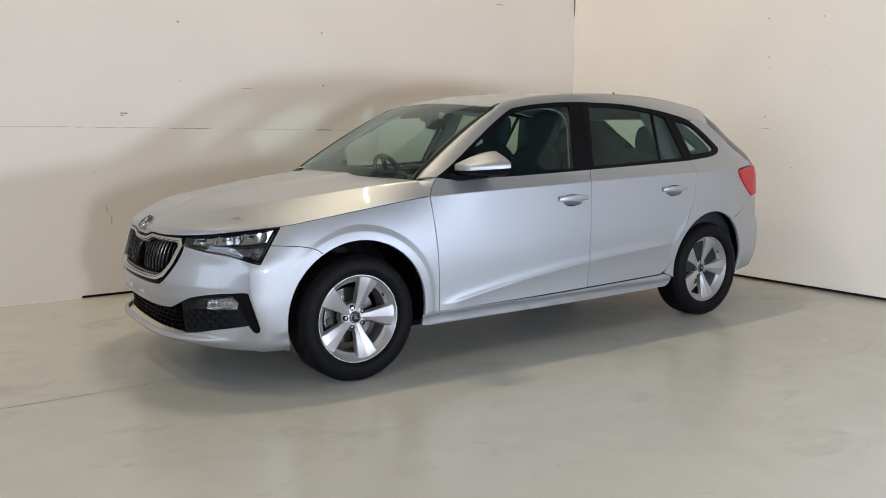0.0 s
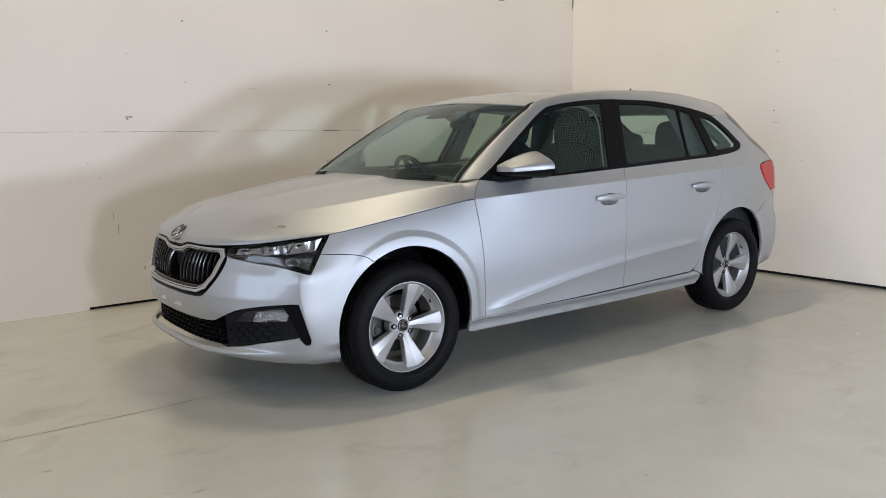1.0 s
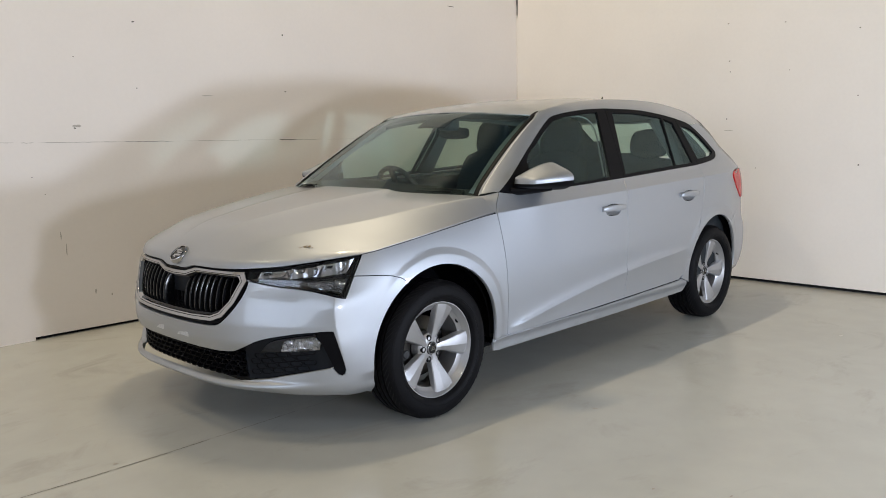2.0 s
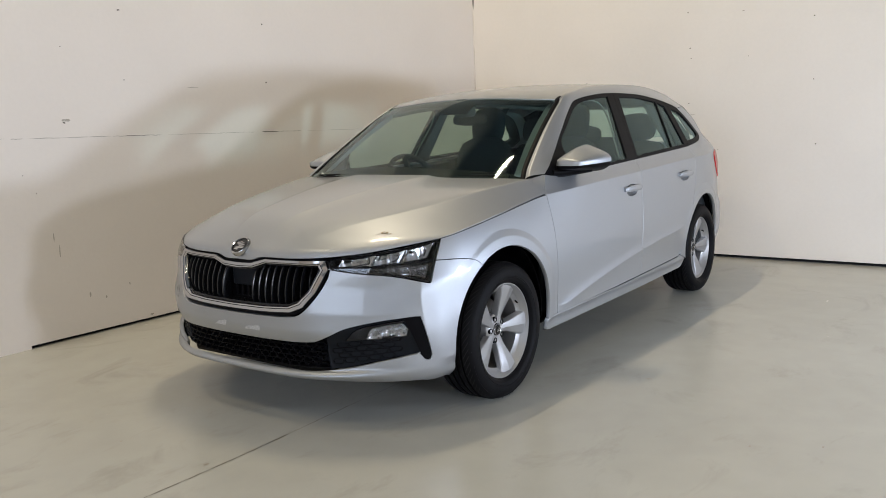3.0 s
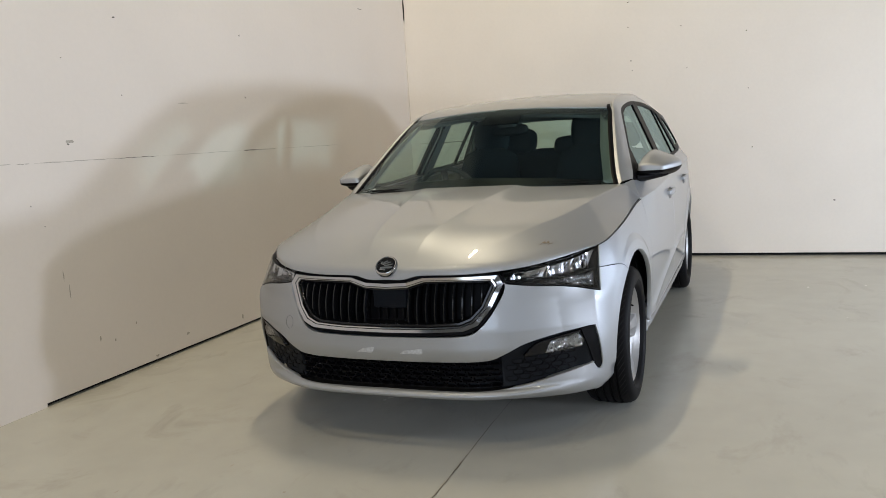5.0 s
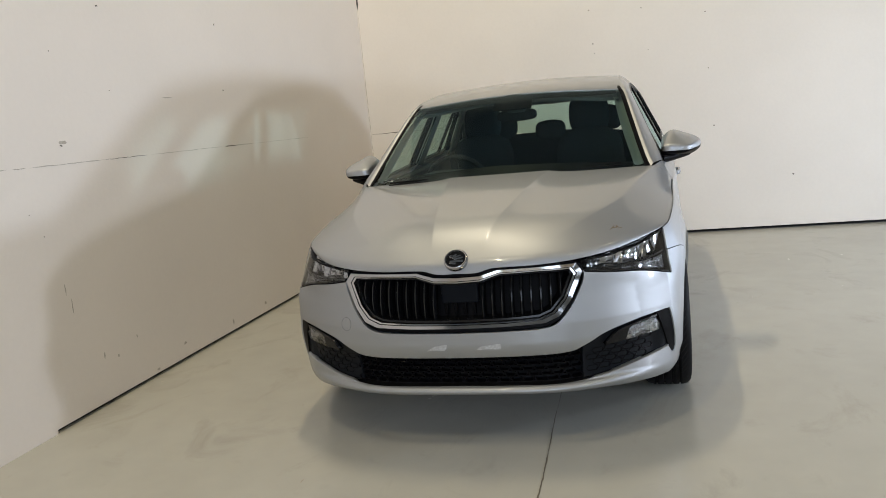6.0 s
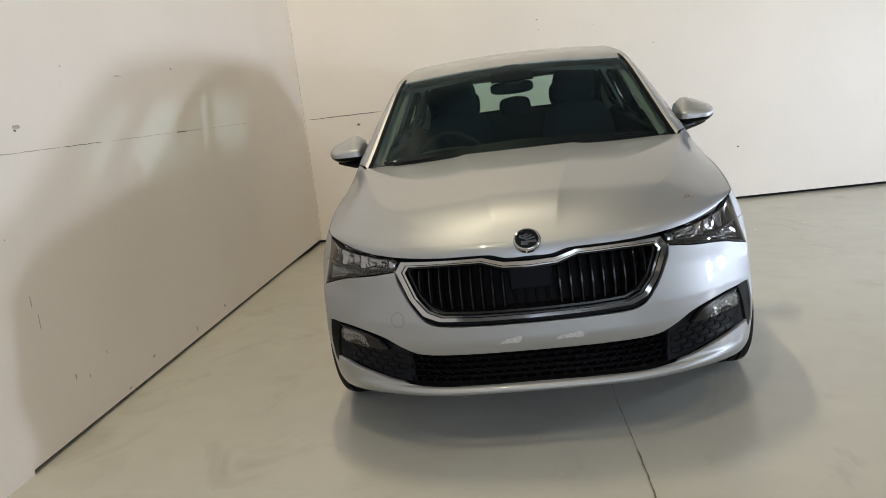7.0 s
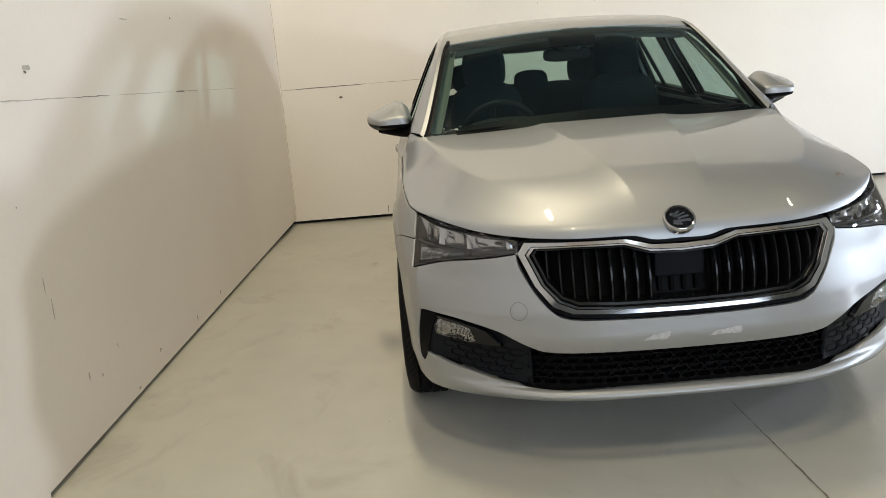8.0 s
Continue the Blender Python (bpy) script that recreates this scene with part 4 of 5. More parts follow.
grille = patch("grille", ring, shrink(chrome_in, -.004), TRIM, car, "black radiator grille with upright slats in a chrome frame", (), .04, .004, -.085, gap=0)
loft_loops("grille_surround", [ring(*surround_out.T, -.012), ring(*(chrome_out * .3 + surround_out * .7).T, -.004), ring(*(chrome_out * .9 + surround_out * .1).T, -.006), ring(*chrome_out.T, -.02)], TRIM, grille, "matt black surround")
mixc = lambda t: chrome_out * (1 - t) + chrome_in * t
loft_loops("chrome_frame", [ring(*mixc(a).T, b) for a, b in ((0, -.014), (0, .003), (.05, .006), (.60, .003), (.66, -.003), (.72, .001), (.94, -.001), (1, -.006), (1, -.05))], CHROME, grille, "bright chrome frame", smooth=25)
loft_loops("inner_frame", [ring(*shrink(chrome_in, .0005).T, -.016), ring(*shrink(chrome_in, .008).T, -.016), ring(*shrink(chrome_in, .009).T, -.085)], BLACK, grille, smooth=30)

inner_loop = np.array([(ring(u, z)[1], z) for u, z in chrome_in])


def slot(y, margin=.004):
    """Lower and upper end of the grille opening at y."""
    ys, zs = inner_loop[:, 0], inner_loop[:, 1]
    cross = []
    for i in range(len(ys)):
        a, b = i, (i + 1) % len(ys)
        if (ys[a] - y) * (ys[b] - y) <= 0 and ys[a] != ys[b]:
            cross.append(zs[a] + (zs[b] - zs[a]) * (y - ys[a]) / (ys[b] - ys[a]))
    return min(cross) + margin, max(cross) - margin


def grille_slat(y, half=.0055):
    """One upright slat: a fin that leans back at its foot and head, with a bright front edge."""
    z0, z1 = slot(y)
    bm = bmesh.new()
    rows = []
    for t in np.linspace(0, 1, 9):
        z = z0 + (z1 - z0) * t
        u = ring_at(y, z, 1)
        bow = -.030 + .016 * math.sin(math.pi * t) ** .6
        rows.append([bm.verts.new(tuple(map(float, ring(u + d, z, bow + l)))) for d, l in ((-half, -.05), (-half, -.006), (-half * .45, 0), (half * .45, 0), (half, -.006), (half, -.05))])
    for a, b in zip(rows, rows[1:]):
        for k in range(5):
            bm.faces.new((a[k], a[k + 1], b[k + 1], b[k]))
    bm.faces.new(rows[0]), bm.faces.new(rows[-1])
    return part("slat", bm, BLACK, grille, smooth=40)


for k in range(9):
    for s in (1, -1):
        grille_slat(s * (.098 + .0375 * k))
bm = bmesh.new()
box(bm, 2.055, 2.088, -.074, .074, .592, .672, .005)
part("sensor_panel", bm, SENSOR, grille, "flat dark panel in the middle of the grille")
for k in range(4):
    bm = bmesh.new()
    box(bm, 2.045, 2.084, -.064 + .037 * k, -.052 + .037 * k, .545, .594, .003)
    part("short_slat", bm, TRIM, grille)

# badge: a plain chrome ring and winged shape on black
badge_c = np.array(bonnet(.0270, 0.0))
badge_n = np.cross(np.array(bonnet(.0270, .01)) - badge_c, np.array(bonnet(.034, 0.)) - badge_c)
badge_n = Vector(badge_n / np.linalg.norm(badge_n))
if badge_n.x < 0:
    badge_n = -badge_n
badge_m = Matrix.Translation(Vector(badge_c) + badge_n * .004) @ badge_n.to_track_quat("Y", "Z").to_matrix().to_4x4() @ Matrix.Diagonal((1.1, 1, 1.1, 1))
badge = part("badge", lathe(bmesh.new(), [(.0005, .004), (.034, .004), (.036, .001), (.036, -.006)], 40, badge_m), BLACK, bonnet_panel, "round black and chrome badge", 40)
part("badge_ring", lathe(bmesh.new(), [(.035, .003), (.036, .007), (.039, .0085), (.042, .0065), (.0435, 0), (.0435, -.012)], 40, badge_m), CHROME, badge, "chrome ring", 50)
bm = bmesh.new()
for x0, x1, z0, z1, rot in ((-.028, .020, -.016, -.006, 4), (-.026, .006, -.005, .003, 14), (-.022, .010, .004, .011, 24), (-.014, .013, .012, .020, 34), (.006, .027, -.004, .007, -28), (-.006, .018, -.024, -.017, -8)):
    box(bm, x0, x1, .0035, .0065, z0, z1, .0018, m=badge_m @ pose(0, 0, 0, 0, rot, 0))
part("badge_shape", bm, CHROME, badge, "plain chrome wing shape")

# lower intake: mesh in the middle, plain black ends with the fog lamps
intake = patch("lower_intake", ring, lower_hole, PLASTIC, front_bumper, "black lower intake with honeycomb mesh", (), .04, .006, -.075, gap=-.006)
mesh_rows = 5
zl, zh = .276, .388


def honeycomb(y0, y1, cell, lift, parent, rows=5, low=.276, deep_by=.026, rise=0.0):
    """Staggered flat hexagon rims that follow the bumper's sweep; rise lifts them outwards along the width."""
    bm = bmesh.new()
    dz = (zh - zl) / mesh_rows
    for r in range(rows):
        n = int((y1 - y0) / cell)
        for c in range(n + 1):
            y = y0 + cell * (c + (.5 if r % 2 else 0))
            if y > y1:
                continue
            z = low + dz * (r + .5) + rise * (abs(y) - .5)
            outer, inner, deep = [], [], []
            for a, b in ((-.5, 0), (-.36, .5), (.36, .5), (.5, 0), (.36, -.5), (-.36, -.5)):
                for out, k, l in ((outer, 1.0, 0), (inner, .87, .0), (deep, .80, -deep_by)):
                    zz = z + dz * b * (1 if k == 1 else k * .92)
                    out.append(bm.verts.new(tuple(map(float, ring(ring_at(y + cell * a * k, zz, 1), zz, lift + l)))))
            for i in range(6):
                j = (i + 1) % 6
                bm.faces.new((outer[i], outer[j], inner[j], inner[i]))
                bm.faces.new((inner[i], inner[j], deep[j], deep[i]))
    return part("intake_mesh", bm, TRIM, parent, "black honeycomb mesh")


honeycomb(-.455, .455, .047, -.022, intake)
for y0, y1 in ((.50, .72), (-.72, -.50)):
    honeycomb(y0, y1, .047, -.0255, intake, 4, .293, .003, .13)
FOG = FF((.622, .406), (.640, .448), (.668, .457), (.732, .468), (.752, .436), (.745, .414), (.66, .406))
fog_hole = closed(bend(*FOG, straight=True))
for flip in SIDES:
    end_panel = closed(bend(*FF((.472, .412), (.55, .450), (.66, .476), (.768, .489))), bend(*LOWER_OUT, straight=True), bend(*FF((.780, .336), (.648, .308), (.541, .283), (.465, .275))))
    shift = lambda u, z, lift=0.0: ring(u, z, lift - .012 - .016 * ease(F(.77, .45)[0] + .01, F(.77, .45)[0] - .05, u))
    patch("intake_end", shift, end_panel, PLASTIC, intake, "plain black end of the lower intake", [fog_hole], .02, .02, 0, gap=-.002, flip=flip)
    blade = closed(bend(F(.742, .485), F(.768, .489), *SS((1.862, .488), (1.815, .320), (1.818, .305), (1.826, .300), (1.838, .304), (1.858, .336)), F(.742, .485), straight=True, step=.01))
    patch("corner_blade", ring, blade, TRIM, intake, "black corner blade", (), .009, .03, -.004, gap=.0005, flip=flip)
    # fog lamp: bowl, bright facets, clear lens
    bowl = lambda u, z, lift=0.0: ring(u, z, lift - .016 - .014 * np.sin(np.clip((u - fog_hole[:, 0].min()) / np.ptp(fog_hole[:, 0]), 0, 1) * math.pi) + .0030 * np.sin(u * 420 + 4 * np.sin(z * 90)) + .0022 * np.sin(z * 330 + 3 * np.sin(u * 110)))
    fog = patch("fog_lamp", bowl, fog_hole, FOG_CHROME, intake, "clear fog lamp with a bright reflector", (), .008, 0, 0, gap=-.004, flip=flip)
    patch("lens", ring, fog_hole, LENS, fog, "", (), .03, .012, -.006, gap=-.002, flip=flip)
    patch("fog_brow", ring, closed(bend(*FF((.545, .398), (.590, .444), (.662, .463), (.742, .476))), bend(*FF((.742, .476), (.738, .468), (.664, .456), (.638, .447), (.620, .404)))), BLACK, fog, "gloss black brow", (), .02, .02, -.004, gap=0, flip=flip)

# head lamps
lamp_outline = closed(bend(*LAMP_LOW), bend(*FF((.470, .690), (.470, .724))), bend(*LAMP_HIGH), bend(*LAMP_REAR))


def along(t, v):
    """A point of the lamp: t from its inner to its outer end, v from its lower to its upper edge."""
    lo, hi = evenly(rev(bend(*LAMP_LOW)), 60), evenly(bend(*LAMP_HIGH), 60)
    i = t * 59
    k = min(int(i), 58)
    a, b = lo[k] + (lo[k + 1] - lo[k]) * (i - k), hi[k] + (hi[k + 1] - hi[k]) * (i - k)
    return tuple(a + (b - a) * v)


def lamp_cell(t0, t1, low, high):
    n = 8
    return closed(np.array([along(t, low(t)) for t in np.linspace(t0, t1, n)]), np.array([along(t, high(t)) for t in np.linspace(t1, t0, n)]))


DIVIDE = lambda t: .10 + .40 * t
for flip in SIDES:
    lamp = patch("head_lamp", ring, lamp_outline, BLACK, car, "clear head lamp with stacked bright reflectors in a black housing", (), .03, .0, -.075, gap=.002, flip=flip)
    rim = shrink(lamp_outline, .008)
    patch("lamp_rim", ring, lamp_outline, TRIM, lamp, "", [rim], .02, .03, -.004, gap=.0015, flip=flip)
    patch("lamp_wall", ring, shrink(lamp_outline, .003), TRIM, lamp, "", [shrink(lamp_outline, .007)], .03, .07, -.006, gap=0, flip=flip)
    patch("lens", ring, lamp_outline, LENS, lamp, "clear lamp lens", (), .03, .004, 0, gap=.003, flip=flip)
    for k, (t0, t1) in enumerate(((.10, .39), (.41, .66), (.68, .955))):
        cell = lamp_cell(t0, t1, lambda t: DIVIDE(t) + .07, lambda t: .965)
        c0, c1 = cell[:, 0].min(), cell[:, 0].max()
        z0, z1 = cell[:, 1].min(), cell[:, 1].max()

        def reflector(u, z, lift=0.0, c0=c0, c1=c1, z0=z0, z1=z1):
            a, b = np.clip((u - c0) / (c1 - c0), 0, 1), np.clip((z - z0) / (z1 - z0), 0, 1)
            return ring(u, z, lift - .016 - .030 * np.sin(a * math.pi) ** .7 * (1 - .5 * b) - .006 * np.abs(np.sin(a * 2.0 * math.pi)) + .010 * b * b)
        patch("reflector", reflector, cell, LAMP_CHROME, lamp, "dark chrome reflector", (), .009, .02, 0, gap=.001, flip=flip)
        # a bright C-shaped rim and two small facets in each chamber
        tc, tw = t0 + .55 * (t1 - t0), .30 * (t1 - t0)
        bm = bmesh.new()
        arc = []
        for q in np.linspace(-1.9, 1.9, 15):
            t, v = tc + tw * math.cos(q), DIVIDE(tc) + .09 + (.84 - DIVIDE(tc)) * (.5 + .47 * math.sin(q))
            arc.append(ring(*along(t, v), -.022 - .010 * math.cos(q)))
        tube(bm, [tuple(p * ((1, -1, 1) if flip else (1, 1, 1))) for p in arc], .0022, 6)
        part("rim", bm, MIRROR, lamp, "thin bright rim")
        for ta, tb, va, vb in ((t0 + .03, t0 + .10, .40, .86), (t1 - .07, t1 - .02, .55, .88)):
            lo_v = lambda t: DIVIDE(t) + .09 + (.84 - DIVIDE(t)) * va
            hi_v = lambda t: DIVIDE(t) + .09 + (.84 - DIVIDE(t)) * vb
            tilt = lambda u, z, lift=0.0, c0=c0: ring(u, z, lift - .020 - .25 * np.clip(u - c0, 0, .05) + .003 * np.sin(z * 260))
            patch("facet", tilt, lamp_cell(ta, tb, lo_v, hi_v), MIRROR, lamp, "bright facet", (), .008, .006, 0, gap=.001, flip=flip)
    low_cell = lamp_cell(.20, .955, lambda t: .09, lambda t: DIVIDE(t) - .05)
    ripple = lambda u, z, lift=0.0: ring(u, z, lift - .026 + .0046 * np.sin(u * 460 + 5 * np.sin(z * 110)) + .0036 * np.sin(z * 420 + 4 * np.sin(u * 130)))
    patch("signal_reflector", ripple, low_cell, LAMP_CHROME, lamp, "faceted signal reflector", (), .006, .02, 0, gap=.001, flip=flip)
    bm = bmesh.new()
    pts = [ring(*along(t, DIVIDE(t) + .02), -.014) for t in np.linspace(.04, .97, 20)]
    tube(bm, [tuple(p * ((1, -1, 1) if flip else (1, 1, 1))) for p in pts], .005, 8)
    part("divider", bm, BLACK, lamp)

# towing-eye cover: a round joint in the bumper
uc, zc = F(-.486, .520)
bm = bmesh.new()
ringpts = [ring(uc + .027 * math.cos(a), zc + .027 * math.sin(a), .0006) for a in np.linspace(0, 2 * math.pi, 40)]
tube(bm, [tuple(p) for p in ringpts], .0006, 5, False)
part("tow_cover_joint", bm, JOINT, front_bumper, "round towing-eye cover joint")
# remains of tape where a number plate was
TAPE = material("tape_residue", (.50, .51, .52), .6, grain=.25, scale=120)
for y0, y1, z0, z1, sk in ((-.135, -.05, .420, .446, .012), (.062, .158, .421, .444, .0)):
    pts = closed(bend(F(y0, z0), F((y0 + y1) / 2, z0 + .003), F(y1 - sk, z0 + .002), F(y1, z1), F((y0 + y1) / 2 + .01, z1 - .004), F(y0 + .02 + sk, z1 - .008), F(y0, z0)))
    patch("tape_residue", ring, pts, TAPE, front_bumper, "pale remains of adhesive tape", (), .01, .0, .0008, gap=0)
# dirt on the bonnet
DIRT = material("dried_dirt", (.22, .17, .11), .9, grain=.4, scale=400)
rnd = random.Random(4)
dv, df = [], []
for k in range(26):
    w0, t0, rr = .128 + rnd.gauss(0, .006), .735 + rnd.gauss(0, .012), .0015 + .003 * rnd.random()
    base = len(dv)
    for a in range(6):
        rv = rr * (.6 + .7 * rnd.random())
        dv.append(tuple(bonnet(w0 + rv * math.cos(a * 1.047) * .9, t0 + rv * math.sin(a * 1.047) * 1.3, .0015)))
    df.append(tuple(range(base, base + 6)))
raw("dirt_mark", dv, df, DIRT, bonnet_panel, "small splash of dried dirt", smooth=False)

# ---- mirrors, handles, wipers, aerial ----
# outline of the mirror's back edge and of its nose, (y, z), inner foot first
MIRROR_BACK = [(.802, .990), (.803, 1.060), (.822, 1.100), (.866, 1.122), (.930, 1.101), (.982, 1.078), (1.006, 1.054), (1.000, 1.018), (.955, .990), (.870, .983)]
MIRROR_NOSE = [(.808, 1.008), (.808, 1.040), (.814, 1.056), (.850, 1.063), (.895, 1.059), (.926, 1.053), (.943, 1.043), (.936, 1.016), (.900, 1.007), (.850, 1.005)]
MIRROR_CUT = 1.031


def smooth_loop(pts, n):
    """A rounded closed line through points, n to each span."""
    p = np.array(pts)
    out = []
    for k in range(len(p)):
        a, b, c, d = p[k - 1], p[k], p[(k + 1) % len(p)], p[(k + 2) % len(p)]
        for t in np.arange(n) / n:
            out.append(.5 * (2 * b + (c - a) * t + (2 * a - 5 * b + 4 * c - d) * t * t + (3 * b - a - 3 * c + d) * t ** 3))
    return np.array(out)


def mirror_shell(flip, upper, mat, name, parent, label):
    """One half of the door mirror's shell: a rounded wedge, cut along the joint between its colours."""
    bm = bmesh.new()
    back, nose = smooth_loop(MIRROR_BACK, 6), smooth_loop(MIRROR_NOSE, 6)
    mid = nose.mean(0)
    loops = [(.505, back * .94 + back.mean(0) * .06), (.5065, back)]
    for k in range(1, 15):
        loops.append((.5065 + .2155 * k / 14, back + (nose - back) * (k / 14) ** 1.7))
    for f, x in ((.93, .728), (.78, .734), (.5, .7385)):
        loops.append((x, mid + (nose - mid) * f))
    rows = [[bm.verts.new((x, -y if flip else y, z)) for y, z in loop] for x, loop in loops]
    m = len(rows[0])
    for p, q in zip(rows, rows[1:]):
        for i in range(m):
            bm.faces.new((p[i], p[(i + 1) % m], q[(i + 1) % m], q[i]))
    bm.faces.new(rows[0]), bm.faces.new(rows[-1])
    bmesh.ops.recalc_face_normals(bm, faces=bm.faces[:])
    bmesh.ops.triangulate(bm, faces=bm.faces[:])
    bmesh.ops.bisect_plane(bm, geom=bm.verts[:] + bm.edges[:] + bm.faces[:], plane_co=(.6, 0, MIRROR_CUT), plane_no=(.05, 0, 1), clear_inner=upper, clear_outer=not upper)
    return part(name, bm, mat, parent, label, 50)


for flip in SIDES:
    sgn = -1 if flip else 1
    mir = mirror_shell(flip, True, PAINT, "door_mirror", car, "silver door mirror with a black lower half")
    mirror_shell(flip, False, TRIM, "mirror_base", mir, "black lower half")
    bm = bmesh.new()
    tube(bm, [(.745, sgn * .795, .985), (.700, sgn * .835, .984), (.640, sgn * .90, .995), (.60, sgn * .94, 1.0)], [.026, .024, .024, .02], 12, flat=.6)
    part("mirror_arm", bm, TRIM, mir, smooth=50)
    bm = bmesh.new()
    bm.faces.new([bm.verts.new((.5035, sgn * (y * .9 + .0905), z * .9 + .105)) for y, z in ((.802, .984), (.802, 1.098), (.872, 1.118), (.985, 1.078), (1.006, 1.046), (.985, 1.008), (.905, .986))])
    part("mirror_glass", bm, CHROME, mir)
    for (hx, hz), in ((HANDLES[0],), (HANDLES[1],)):
        hole = handle_hole(hx, hz)
        hc = hole.mean(0)
        cup = lambda u, z, lift=0.0: ring(u, z, lift - .027 * np.clip(1 - ((u - hc[0]) / .078) ** 2 - ((z - hc[1]) / .034) ** 2, 0, 1) ** 1.3)
        c = patch("door_handle", cup, hole, PAINT, car, "silver pull handle over a shallow cup", (), .006, 0, 0, gap=.0004, flip=flip)
        bm = bmesh.new()
        rows = []
        for t in np.linspace(0, 1, 19):
            x = hx + .114 - .228 * t
            d = .014 + .020 * math.sin(math.pi * t) ** .55
            hh = .0165 * (1 - .35 * (2 * t - 1) ** 4)
            thick = .016
            base = ring(ring_at(x, hz, 0), hz)
            row = []
            for a in np.linspace(0, 2 * math.pi, 12, endpoint=False):
                ca, sa = math.cos(a), math.sin(a)
                q = (abs(ca) ** 3 + abs(sa) ** 3) ** (-1 / 3)
                row.append(bm.verts.new((x, sgn * (base[1] + d - thick / 2 + thick / 2 * q * ca), hz + .006 + .004 * math.sin(math.pi * t) + hh * q * sa)))
            rows.append(row)
        for p, q in zip(rows, rows[1:]):
            for i in range(12):
                bm.faces.new((p[i], p[(i + 1) % 12], q[(i + 1) % 12], q[i]))
        bm.faces.new(rows[0]), bm.faces.new(rows[-1])
        part("grip", bm, PAINT, c, smooth=45)
        for dx in (.095, -.095):
            bm = bmesh.new()
            bx = ring(ring_at(hx + dx, hz, 0), hz)
            box(bm, hx + dx - .018, hx + dx + .018, sgn * (bx[1] + .006) - .010, sgn * (bx[1] + .006) + .010, hz - .006, hz + .020, .006)
            part("grip_foot", bm, PAINT, c, smooth=45)

# wipers on the cowl
cowl_half = closed(top_line([1.10, 1.06, .965], [0, .40, .66]), top_line([.965, .925], [.66, .655]), top_line([.925, .985, 1.02], [.655, .42, 0]))
patch("cowl", top, closed(cowl_half, rev(cowl_half) * (1, -1)), TRIM, car, "black cowl and lower screen band", (), .04, .02, -.006, gap=0)
for pts in (((1.00, -.60, .976), (1.035, -.45, .984), (1.06, -.2, .988), (1.07, .10, .984)), ((1.05, .0, .988), (1.045, .2, .994), (1.02, .42, .992), (.965, .60, .990))):
    w = part("wiper", tube(bmesh.new(), [tuple(p) for p in bend(*pts)], .006, 8, flat=.7), RUBBER, car, "black windscreen wiper", 60)
    part("wiper_blade", tube(bmesh.new(), [(p[0] - .016, p[1], p[2] + .012) for p in bend(*pts)], .004, 6), RUBBER, w)
# aerial
az = float(top(spine_at(top, TOP_W[4], TOP_W[9], -1.28, 0), 0.)[2])
bm = bmesh.new()
rows = []
for t in np.linspace(0, 1, 6):
    row = []
    for a in np.linspace(0, 2 * math.pi, 14, endpoint=False):
        k = (1 - t) ** .8 + .05
        row.append(bm.verts.new((-1.25 - .040 * t + .034 * k * math.cos(a), .013 * k * math.sin(a), az - .004 + .074 * t)))
    rows.append(row)
for p, q in zip(rows, rows[1:]):
    for i in range(14):
        bm.faces.new((p[i], p[(i + 1) % 14], q[(i + 1) % 14], q[i]))
bm.faces.new(rows[-1])
part("aerial", bm, TRIM, car, "small black roof aerial", 50)

